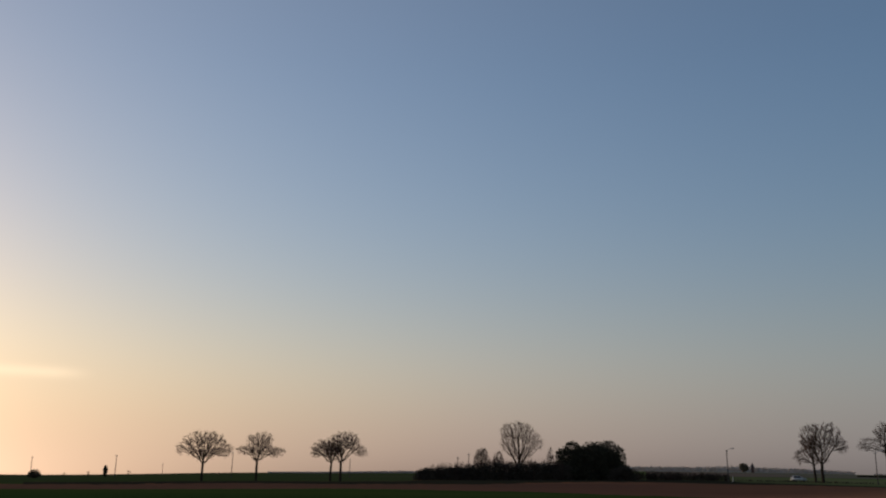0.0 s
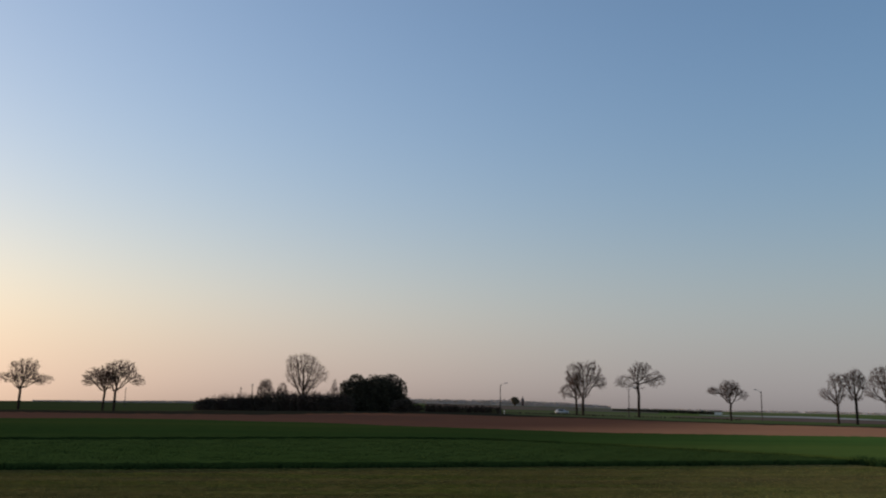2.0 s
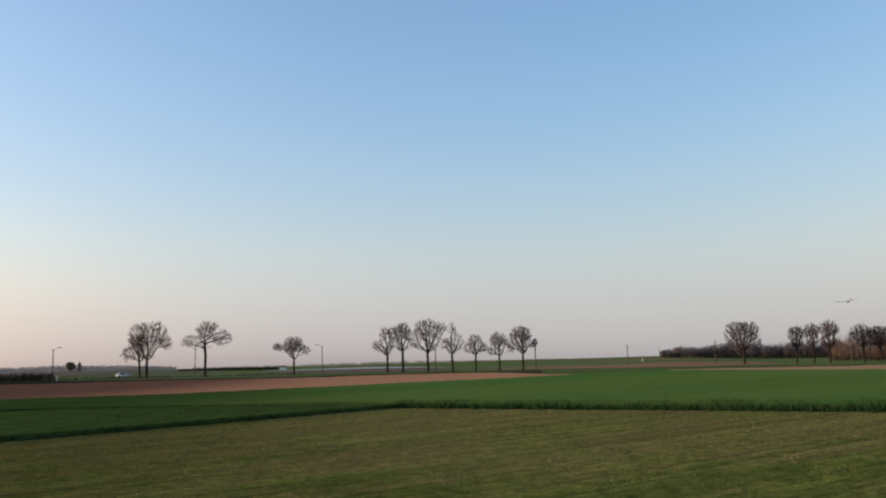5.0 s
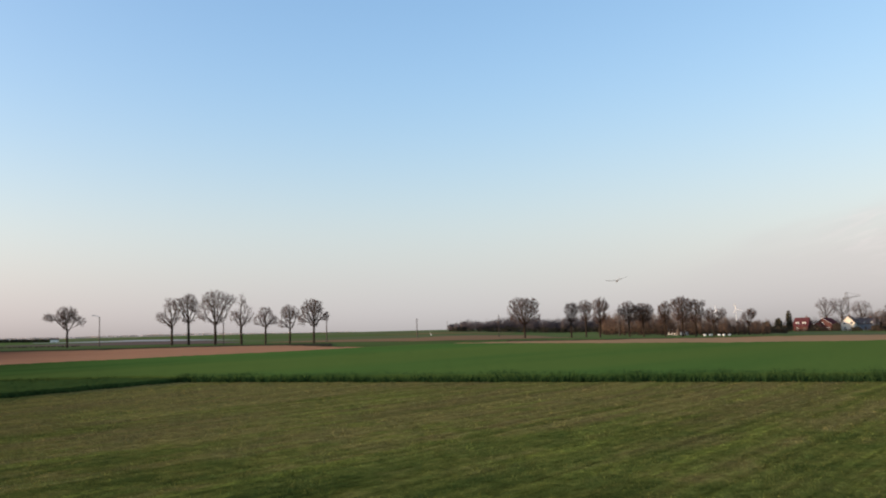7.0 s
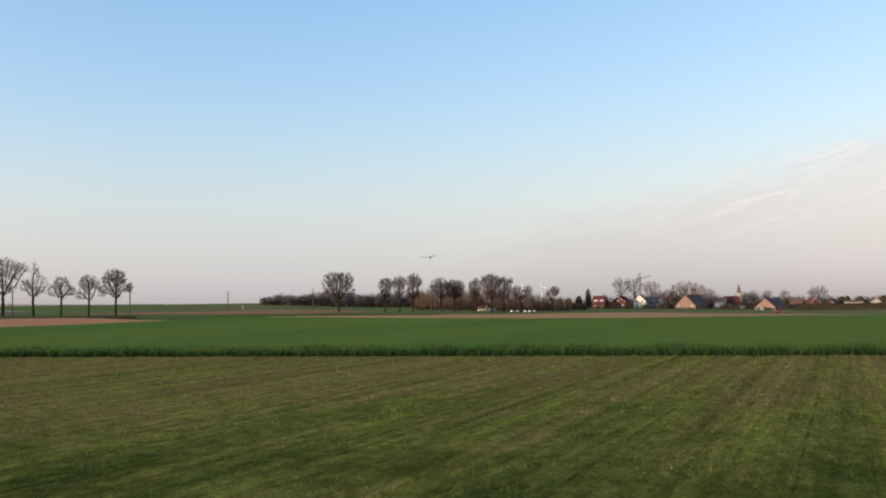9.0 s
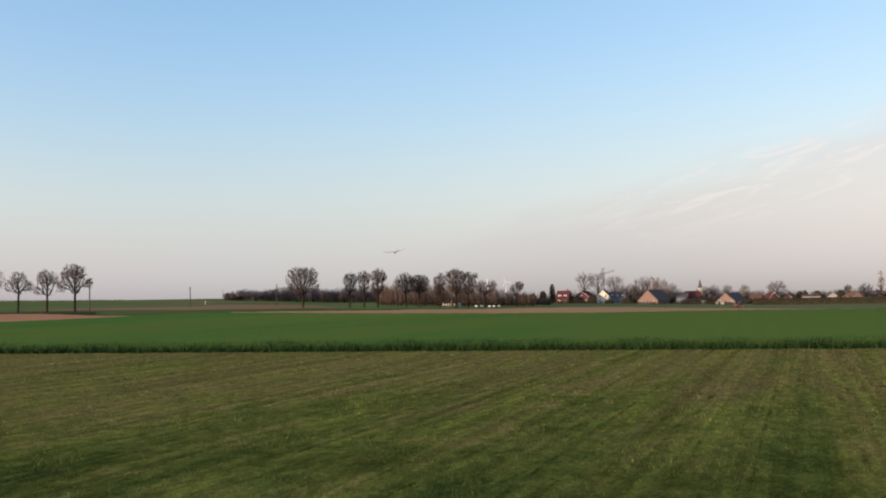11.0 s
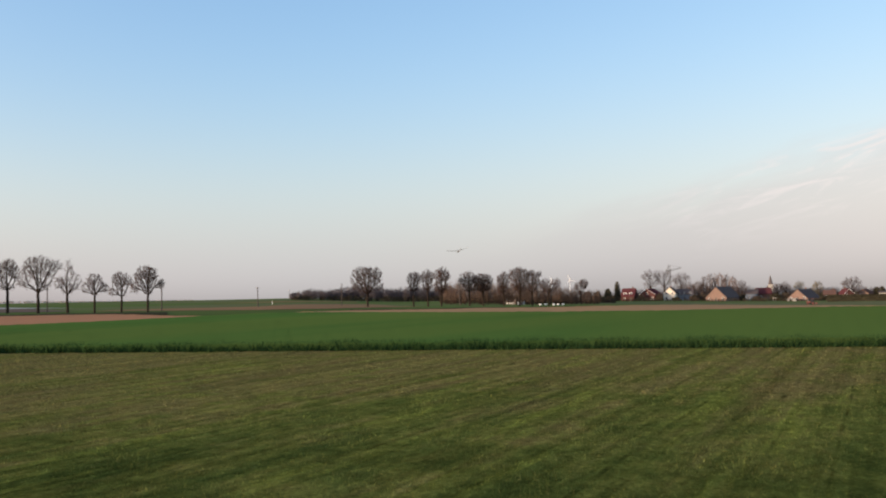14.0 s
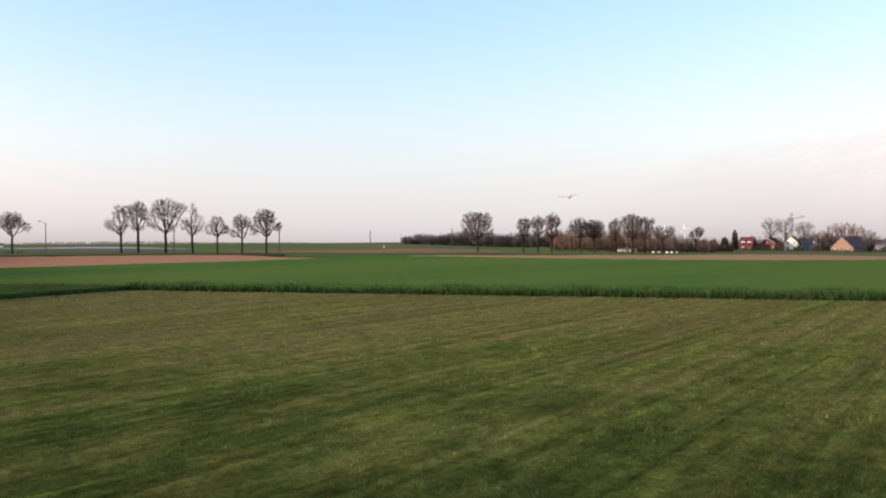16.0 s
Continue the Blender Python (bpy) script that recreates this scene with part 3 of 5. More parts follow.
# one ground sheet, out to the horizon
def ground():
    rr = np.concatenate([[0.0], np.linspace(20, 300, 29), np.geomspace(330, 4800, 22)])
    az = np.arange(0, 360, 1.5)
    a = np.radians(az)
    x, y = rr[1:, None] * np.sin(a), rr[1:, None] * np.cos(a)
    v = np.concatenate([[[0, 0, 0]], np.stack([x, y, land(x, y)], -1).reshape(-1, 3)])
    n, m = x.shape
    i = 1 + np.arange(n * m).reshape(n, m)
    j = np.roll(i, -1, 1)
    quads = np.stack([i[:-1], j[:-1], j[1:], i[1:]], -1).reshape(-1, 4)
    fan = np.stack([np.zeros(m, int), i[0], j[0], j[0]], -1)
    me = bpy.data.meshes.new("ground")
    me.from_pydata(v.tolist(), [], [tuple(q) for q in quads.tolist()] + [(q[0], q[2], q[1]) for q in fan.tolist()])
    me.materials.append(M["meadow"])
    return new("ground", me)


tagged(ground(), "wide farmland with green and brown fields to the horizon", "ground", kind="structure")
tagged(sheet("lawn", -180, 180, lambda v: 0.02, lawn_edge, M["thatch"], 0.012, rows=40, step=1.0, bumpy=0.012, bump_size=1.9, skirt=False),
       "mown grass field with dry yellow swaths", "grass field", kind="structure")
tagged(sheet("low_crop", -60, 39.6, lambda v: lawn_edge(v) + 0.15, lambda v: max(step_line(v), lawn_edge(v) + 0.2), M["crop_low"], 0.16, rows=40, step=0.4, bumpy=0.02, bump_size=0.9),
       "low dark green crop beside the mown grass", "crop field", kind="structure")
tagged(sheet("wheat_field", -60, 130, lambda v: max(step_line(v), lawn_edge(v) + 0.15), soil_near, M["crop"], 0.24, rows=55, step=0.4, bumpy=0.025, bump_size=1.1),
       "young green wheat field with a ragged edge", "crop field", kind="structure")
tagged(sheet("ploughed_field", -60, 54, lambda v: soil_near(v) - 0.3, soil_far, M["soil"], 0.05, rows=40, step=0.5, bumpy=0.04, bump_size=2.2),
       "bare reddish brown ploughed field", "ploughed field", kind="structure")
tagged(sheet("ploughed_field_east", 53.95, 97, lambda v: soil_near(v) - 0.3, soil_east, M["dry_soil"], 0.05, rows=50, step=0.5, bumpy=0.04, bump_size=2.2),
       "bare brown field falling towards the village", "ploughed field", kind="structure")
tagged(sheet("bare_strip", 44, 65, line_of([(44, 206), (45.5, 197), (48.7, 176), (54, 147), (58.7, 142), (61, 160), (65, 195)]), line_of([(44, 208), (45.5, 228), (48.7, 247), (54, 246), (58.7, 322), (61, 360), (63, 260), (65, 200)]), M["dull_soil"], 0.06, rows=14, skirt=False),
       "dull brown bare field between green ones", "ploughed field", kind="structure")
tagged(sheet("far_bare_strip", 51, 60.5, line_of([(51, 455), (55, 430), (60.5, 470)]), line_of([(51, 460), (55, 490), (60.5, 500)]), M["dull_soil"], 0.08, rows=6, skirt=False),
       "narrow bare strip across the far meadow", "ploughed field", kind="structure")
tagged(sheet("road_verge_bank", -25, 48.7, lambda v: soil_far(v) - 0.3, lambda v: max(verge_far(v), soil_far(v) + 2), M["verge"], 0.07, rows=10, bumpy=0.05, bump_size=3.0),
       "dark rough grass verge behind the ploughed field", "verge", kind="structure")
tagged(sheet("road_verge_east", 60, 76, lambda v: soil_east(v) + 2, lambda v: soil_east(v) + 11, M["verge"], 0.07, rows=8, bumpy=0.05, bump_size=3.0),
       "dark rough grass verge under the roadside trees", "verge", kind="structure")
tagged(sheet("foil_field", 30.4, 43, line_of([(30.4, 430), (36.4, 392), (38, 372), (40.5, 352), (43, 330)]), line_of([(30.4, 445), (36.4, 520), (38, 490), (40.5, 395), (43, 332)]), M["foil"], 0.10, rows=8, skirt=False),
       "field strip covered with pale plastic foil", "foil field", kind="structure")
tagged(sheet("grey_field", 29, 43, line_of([(29, 300), (36, 245), (40.5, 222), (43, 215)]), line_of([(29, 330), (36, 375), (40.5, 335), (43, 218)]), M["upland"], 0.08, rows=8, skirt=False),
       "dull grey-brown field before the foil strip", "ploughed field", kind="structure")
tagged(sheet("brown_upland", 13, 28, line_of([(13, 300), (28, 420)]), line_of([(13, 900), (28, 800)]), M["upland"], 0.1, rows=10, skirt=False),
       "dull brown field rising to the skyline", "ploughed field", kind="structure")


# ---- grass blades and crop leaves ----
def blades(name, az0, az1, r0, r1, count, mat, height, width, base=0.0, inside=None, lean=0.5, seed=1, falloff=1.5, clump=0.35):
    """Single leaves standing on a stretch of field, wider with the distance so that the cover stays even."""
    g = np.random.default_rng(seed)
    u = g.random(count)
    r = (r0 ** (2 - falloff) + u * (r1 ** (2 - falloff) - r0 ** (2 - falloff))) ** (1 / (2 - falloff))
    az = g.uniform(az0, az1, count)
    if inside is not None:
        lo, hi = inside
        azs = np.arange(az0 - 1, az1 + 1, 0.25)
        rl, rh = np.interp(az, azs, [lo(v) for v in azs]), np.interp(az, azs, [hi(v) for v in azs])
        keep = (r > rl) & (r < rh)
        r, az = r[keep], az[keep]
    a = np.radians(az)
    x, y = r * np.sin(a), r * np.cos(a)
    z = land(x, y) + base
    n = len(x)
    h = height * g.uniform(0.5, 1.25, n) * (1 + clump * rough_noise(x, y, 2.1, 0.4) + clump * 0.6 * rough_noise(x, y, 7.3, 1.4))
    w = width * r * g.uniform(0.6, 1.4, n)
    t = g.uniform(0, 2 * np.pi, n)
    l = g.uniform(0, lean, n) * h
    p = g.uniform(0, 2 * np.pi, n)
    dx, dy = np.cos(t) * w / 2, np.sin(t) * w / 2
    v = np.empty((n, 3, 3))
    v[:, 0] = np.stack([x - dx, y - dy, z - 0.01], -1)
    v[:, 1] = np.stack([x + dx, y + dy, z - 0.01], -1)
    v[:, 2] = np.stack([x + l * np.cos(p), y + l * np.sin(p), z + h], -1)
    return new(name, mesh_from(name, v.reshape(-1, 3), np.arange(3 * n).reshape(-1, 3), mat))


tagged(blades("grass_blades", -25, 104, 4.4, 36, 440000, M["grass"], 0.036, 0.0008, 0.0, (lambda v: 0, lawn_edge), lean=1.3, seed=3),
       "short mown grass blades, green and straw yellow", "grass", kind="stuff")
tagged(blades("wheat_leaves", -20, 104, 22, 60, 150000, M["crop"], 0.034, 0.0006, 0.225, (lambda v: max(step_line(v), lawn_edge(v) + 0.1), soil_near), lean=0.9, seed=4, clump=0.15),
       "young wheat leaves standing thick and green", "wheat", kind="stuff")
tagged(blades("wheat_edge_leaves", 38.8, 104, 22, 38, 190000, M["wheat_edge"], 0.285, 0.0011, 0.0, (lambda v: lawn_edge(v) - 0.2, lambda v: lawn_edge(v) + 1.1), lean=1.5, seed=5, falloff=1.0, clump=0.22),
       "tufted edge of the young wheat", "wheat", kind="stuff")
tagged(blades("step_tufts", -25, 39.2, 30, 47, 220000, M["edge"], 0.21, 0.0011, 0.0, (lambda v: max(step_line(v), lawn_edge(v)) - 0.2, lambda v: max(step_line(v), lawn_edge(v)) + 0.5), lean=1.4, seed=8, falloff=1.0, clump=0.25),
       "rank grass tufts with painted shade along a crop boundary", "grass", kind="stuff")
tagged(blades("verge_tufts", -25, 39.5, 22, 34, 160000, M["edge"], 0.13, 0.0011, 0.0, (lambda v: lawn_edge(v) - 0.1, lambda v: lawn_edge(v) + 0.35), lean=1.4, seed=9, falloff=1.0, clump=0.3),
       "dark grass tufts with painted shade along the mown field's edge", "grass", kind="stuff")
tagged(blades("low_crop_leaves", -30, 39.5, 22, 46, 140000, M["crop_low"], 0.08, 0.0008, 0.12, (lambda v: lawn_edge(v) - 0.05, lambda v: max(step_line(v), lawn_edge(v))), lean=0.9, seed=6),
       "low dark green crop leaves", "crop", kind="stuff")


# ---- trees ----
def tubes(segs, sides):
    """Tapered tubes, one for each row of (start, end, radius at the start, radius at the end)."""
    s = np.asarray(segs, float)
    p, q, ra, rb = s[:, :3], s[:, 3:6], s[:, 6], s[:, 7]
    d = q - p
    d /= np.linalg.norm(d, axis=1, keepdims=True) + 1e-9
    ref = np.where(np.abs(d[:, 2:3]) < 0.9, [[0, 0, 1.0]], [[1.0, 0, 0]])
    u = np.cross(d, ref)
    u /= np.linalg.norm(u, axis=1, keepdims=True) + 1e-9
    w = np.cross(d, u)
    ang = np.arange(sides) * 2 * np.pi / sides
    ring = u[:, None] * np.cos(ang)[None, :, None] + w[:, None] * np.sin(ang)[None, :, None]
    v = np.concatenate([p[:, None] + ring * ra[:, None, None], q[:, None] + ring * rb[:, None, None]], 1)
    k = np.arange(sides)
    k2 = (k + 1) % sides
    f = np.stack([k, k2, k2 + sides, k + sides], -1)
    faces = f[None] + (np.arange(len(s)) * 2 * sides)[:, None, None]
    return v.reshape(-1, 3), faces.reshape(-1, 4)


def spikes(segs):
    """Fine twigs: three-sided, running out to a point."""
    s = np.asarray(segs, float)
    v, _ = tubes(s, 3)
    v = v.reshape(-1, 6, 3)[:, :4].copy()
    v[:, 3] = s[:, 3:6]
    f = np.array([(0, 1, 3), (1, 2, 3), (2, 0, 3)])
    return v.reshape(-1, 3), (f[None] + (np.arange(len(s)) * 4)[:, None, None]).reshape(-1, 3)


def crown_points(g, lobes, n, height):
    """Places for twigs to reach for, spread through a crown made up of rounded lobes (x, z, half width, half height as shares of the tree's height)."""
    lobes = [(x, z, rx * 1.1, rz) for x, z, rx, rz in lobes]
    vol = np.array([rx * rx * rz for _, _, rx, rz in lobes]) ** 0.75
    pick = g.choice(len(lobes), n, p=vol / vol.sum())
    l = np.array(lobes)[pick]
    d = unit(g.normal(size=(n, 3)))
    rad = g.random(n) ** 0.38 * np.where(g.random(n) < 0.06, g.uniform(1.0, 1.14, n), 1.0)
    knobs = unit(g.normal(size=(18, 3)))
    swell = np.exp(-((d[:, None] - knobs[None]) ** 2).sum(-1) / 0.10) @ g.uniform(-0.30, 0.15, 18)
    rad = rad * np.clip(1 + swell, 0.65, 1.12)
    p = np.stack([l[:, 0] + d[:, 0] * l[:, 2] * rad, g.normal(0, 0.02, n) + d[:, 1] * l[:, 2] * rad * 0.85, l[:, 1] + d[:, 2] * l[:, 3] * rad], -1) * height
    gaps = p[g.choice(n, 12)] + g.normal(0, 0.02, (12, 3)) * height
    open_air = (np.linalg.norm(p[:, None] - gaps[None], axis=2) < g.uniform(0.04, 0.085, 12) * height).any(1)
    return p[~open_air]


def unit(v):
    return v / (np.linalg.norm(v, axis=-1, keepdims=True) + 1e-9)


def grow(g, points, stem, step, reach, up):
    """Grow branches from a stem towards the points: each point draws the node nearest to it, and is done with once a node has come near."""
    pos, par = [np.array(p, float) for p in stem], list(range(-1, len(stem) - 1))
    P = points
    near = np.full(len(P), 1e9)
    which = np.zeros(len(P), int)

    def see(first):
        nonlocal near, which
        q = np.array(pos[first:])
        d = np.linalg.norm(P[:, None] - q[None], axis=2)
        k = d.argmin(1)
        best = d[np.arange(len(P)), k]
        better = best < near
        near = np.where(better, best, near)
        which = np.where(better, k + first, which)

    see(0)
    kids = {}
    for _ in range(90):
        live = near > reach
        P, near, which = P[live], near[live], which[live]
        if not len(P):
            break
        nodes, inv = np.unique(which, return_inverse=True)
        here = np.array([pos[i] for i in nodes])
        pull = np.zeros((len(nodes), 3))
        np.add.at(pull, inv, unit(P - here[inv]))
        d = unit(unit(pull) + [0, 0, up] + g.normal(0, 0.13, pull.shape))
        first = len(pos)
        for i, p, v in zip(nodes, here, d):
            if len(kids.get(i, ())) > 2 or any(v @ w > 0.96 for w in kids.get(i, ())):
                continue
            kids.setdefault(i, []).append(v)
            pos.append(p + v * step)
            par.append(int(i))
        if len(pos) == first:
            break
        see(first)
    return np.array(pos), np.array(par)


def default_lobes(g, height, width, fork, shift):
    """A rounded crown with a few uneven lobes."""
    w, mid, half = width / height / 2, (1 + fork) / 2, (1 - fork) / 2
    out = [(shift / height, mid + 0.06, w * 0.86, half * 0.9)]
    for k in range(4):
        a = g.uniform(0.15, 0.9) * math.pi
        q = g.uniform(0.32, 0.46)
        out.append((shift / height + math.cos(a) * w * (1 - q), mid + math.sin(a) * half * (0.9 - q) - 0.05, w * q, half * q))
    return out


def bare_tree(height, width, fork=0.3, twigs=3, seed=1, label="", group="", shift=0.0, mat="twig", leader=0.35, name="tree",
              category="tree", r_tip=0.0215, trunk_r=None, lobes=None, points=1400, step=0.21, up=0.34):
    """A leafless tree: a trunk, limbs and branches that have grown into the crown's lobes, and fine twigs all over them."""
    g = np.random.default_rng(seed)
    lobes = list(lobes or default_lobes(g, height, width, fork, shift))
    lobes.append((shift / height, fork + 0.17, 0.13, 0.15))
    low, k = height * (fork - 0.05), height / 10.0
    step *= k
    lean = g.normal(0, 0.006 * height, 2)
    n_low = max(3, int(low / step))
    stem = [(lean[0] * (i / n_low) ** 2, lean[1] * (i / n_low) ** 2, -0.25 + (low + 0.25) * i / n_low) for i in range(n_low + 1)]
    n_up = int(height * (1 - fork) * leader / step)
    for i in range(n_up):
        p = stem[-1]
        stem.append((p[0] + g.normal(0, 0.02) * k, p[1] + g.normal(0, 0.02) * k, p[2] + step * 0.97))
    pos, par = grow(g, crown_points(g, lobes, points, height), stem, step, step * 1.3, up)
    n = len(pos)
    kids = np.bincount(par[1:], minlength=n)
    inner = np.where((kids == 1) & (np.arange(n) > n_low))[0]
    child = np.zeros(n, int)
    child[par[1:]] = np.arange(1, n)
    pos[inner] = 0.5 * pos[inner] + 0.25 * (pos[par[inner]] + pos[child[inner]])
    tips = (kids == 0).astype(float)
    for i in range(n - 1, 0, -1):
        tips[par[i]] += tips[i]
    tr = trunk_r or 0.024 * height
    power = math.log(tips[0]) / math.log(tr / r_tip)
    rad = r_tip * tips ** (1 / power)
    ends = np.arange(1, n)
    begins = par[ends]
    rows = np.concatenate([pos[begins], pos[ends], np.minimum(rad[begins], rad[ends] * 1.35)[:, None], rad[ends][:, None]], 1)
    rows[:n_low, 6] = rad[begins[:n_low]]
    rows[0, 6] *= 1.45
    root = new(name)
    v, f = tubes(rows[:n_low], 9)
    part("trunk", mesh_from("trunk", v, f, M["bark"], True), root)
    rest = rows[n_low:]
    thick = rest[:, 7] > r_tip * 2.2
    v, f = tubes(rest[thick], 5)
    part("branching", mesh_from("branching", v, f, M["bark"], True), root)
    v, f = tubes(rest[~thick], 3)
    f = np.concatenate([f[:, [0, 1, 2]], f[:, [0, 2, 3]]])
    along = np.repeat(rest[~thick], twigs, 0)
    s = g.random((len(along), 1))
    base = along[:, :3] * (1 - s) + along[:, 3:6] * s
    d = unit(unit(along[:, 3:6] - along[:, :3]) + g.normal(0, 0.55, base.shape) + [0, 0, 0.15])
    ln = step * g.uniform(1.4, 3.6, (len(along), 1))
    tip = base + d * ln
    mid = base + d * ln * 0.5
    off = unit(d + g.normal(0, 0.6, d.shape)) * ln * 0.55
    r1 = np.full((len(along), 1), r_tip * 0.75)
    fine = np.vstack([np.concatenate([base, tip, r1, r1], 1), np.concatenate([mid, mid + off, r1 * 0.8, r1], 1)])
    v2, f2 = spikes(fine)
    part("crown", mesh_from("crown", np.vstack([v, v2]), np.vstack([f, f2 + len(v)]), M[mat]), root, "fine bare twigs")
    return tagged(root, label, category, group)


def stand(ob, az, r, turn=0.0, sink=0.0):
    p = at(az, r)
    ob.matrix_world = Matrix.Translation((p.x, p.y, p.z - sink)) @ pose(0, 0, 0, 0, 0, -az + turn)
    return ob
ROW = "roadside trees"
BARE = "bare roadside tree with a wide rounded crown, no leaves yet"
SLIM = "bare roadside tree with a tall narrow crown, no leaves yet"
# azimuth, range, height per range, fork, twigs, seed, label, lobes of the crown
for az, r, h, fork, twigs, seed, label, lobes in [
    (-15.0, 187, .0535, .30, 3, 11, BARE, [(0, .75, .44, .25), (-.40, .63, .17, .15), (.40, .60, .18, .16), (0, .56, .38, .13)]),
    (-11.7, 197, .0535, .33, 3, 12, BARE, [(.05, .80, .28, .20), (-.20, .60, .22, .12), (.34, .57, .24, .11), (.05, .64, .34, .15)]),
    (-7.07, 200, .0490, .36, 3, 13, BARE, [(-.10, .73, .34, .24), (-.34, .62, .13, .14)]),
    (-6.43, 188, .0545, .34, 3, 14, BARE, [(.08, .77, .33, .23), (.40, .60, .15, .13), (-.10, .62, .25, .14)]),
    (22.84, 250, .0500, .30, 4, 15, SLIM, [(-.05, .68, .22, .30), (-.22, .52, .15, .16)]),
    (23.25, 246, .0632, .26, 5, 16, BARE, [(.06, .71, .28, .29), (.30, .58, .14, .13), (-.13, .72, .17, .25)]),
    (26.76, 248, .0615, .44, 4, 17, "bare roadside tree with a tiered crown on a long trunk", [(.03, .86, .20, .13), (.27, .68, .20, .15), (-.24, .62, .17, .13), (.03, .72, .20, .13)]),
    (32.34, 222, .0451, .36, 4, 18, BARE, [(0, .74, .27, .24), (-.38, .70, .14, .11), (.30, .60, .12, .12)]),
    (38.42, 203, .0540, .30, 2, 19, SLIM, [(-.03, .72, .13, .28), (-.18, .57, .14, .13), (.10, .60, .10, .15)]),
    (39.43, 203, .0575, .36, 4, 20, SLIM, [(-.02, .75, .20, .24), (-.21, .78, .11, .14), (.11, .68, .10, .20)]),
    (41.07, 191, .0620, .28, 3, 21, BARE, [(0, .75, .27, .24), (.26, .80, .12, .10), (-.22, .52, .13, .11), (.09, .50, .14, .10)]),
    (42.70, 182, .0560, .30, 2, 22, "bare roadside tree with upright prongs like a fork", [(.02, .77, .085, .23), (.16, .58, .08, .18), (-.12, .56, .12, .14)]),
    (44.22, 162, .0440, .38, 2, 23, SLIM, [(0, .74, .19, .25), (.20, .62, .13, .14), (-.20, .62, .10, .16)]),
    (45.77, 165, .0455, .34, 2, 24, SLIM, [(0, .77, .22, .22), (-.20, .50, .10, .12), (.22, .72, .08, .12)]),
    (47.32, 159, .0510, .32, 3, 25, BARE, [(-.02, .76, .25, .24), (-.25, .53, .12, .13), (.24, .60, .12, .13)]),
    (61.20, 190, .0482, .28, 4, 31, BARE, [(0, .73, .37, .25), (.02, .50, .25, .18), (.27, .48, .14, .12), (-.28, .55, .12, .12)]),
    (64.23, 195, .0411, .36, 3, 32, SLIM, [(.02, .77, .23, .21), (.02, .56, .17, .17)]),
    (65.19, 193, .0438, .36, 3, 33, SLIM, [(0, .77, .20, .21), (0, .55, .16, .18)]),
    (66.09, 190, .0458, .30, 4, 34, SLIM, [(.02, .77, .20, .22), (.15, .75, .10, .13), (0, .50, .18, .20)]),
    (67.96, 200, .0406, .36, 3, 35, SLIM, [(-.04, .74, .26, .24), (.02, .54, .22, .15)]),
    (68.86, 200, .0387, .38, 4, 36, BARE, [(0, .78, .31, .20), (0, .56, .24, .14)]),
    (70.22, 230, .0410, .34, 4, 37, SLIM, [(0, .74, .19, .25), (-.04, .48, .16, .17)]),
    (71.27, 225, .0460, .28, 5, 38, BARE, [(0, .76, .27, .23), (0, .50, .19, .20)]),
    (72.09, 225, .0425, .32, 5, 39, SLIM, [(.02, .74, .20, .25), (.20, .84, .08, .11), (.05, .50, .15, .16)]),
    (73.18, 225, .0334, .38, 3, 40, "bare roadside tree forking into two crowns", [(-.10, .70, .22, .24), (.26, .76, .18, .18), (.05, .55, .2, .14)]),
    (75.27, 300, .0300, .30, 4, 41, "bare roadside tree with an open leaning crown", [(.10, .76, .20, .22), (-.10, .66, .16, .20)]),
]:
    stand(bare_tree(h * r, 0, fork, twigs, seed, lobes=lobes, label=label, group=ROW, leader=0.5 if fork > 0.4 else 0.16), az, r)


# ---- bushes, hedges and woods ----
def leaf_cloud(g, lobes, n, size, shell=0.5):
    """Small leaf quads in the outer part of the lobes, turned every way."""
    vol = np.array([h[0] * h[1] * h[2] for _, h in lobes]) ** 0.67
    pick = g.choice(len(lobes), n, p=vol / vol.sum())
    c, h = np.array([l[0] for l in lobes])[pick], np.array([l[1] for l in lobes])[pick]
    d = g.normal(size=(n, 3))
    d /= np.linalg.norm(d, axis=1, keepdims=True)
    p = c + d * h * (shell + (1.06 - shell) * g.random((n, 1)) ** 0.5)
    u = g.normal(size=(n, 3))
    u /= np.linalg.norm(u, axis=1, keepdims=True)
    w = np.cross(u, g.normal(size=(n, 3)))
    w /= np.linalg.norm(w, axis=1, keepdims=True) + 1e-6
    s = size * g.uniform(0.5, 1.4, (n, 1))
    v = np.stack([p - u * s * 0.5, p + w * s * 0.28, p + u * s * 0.5, p - w * s * 0.28], 1)
    v[..., 2] = np.maximum(v[..., 2], 0.02)
    return v.reshape(-1, 3), np.arange(4 * n).reshape(-1, 4)


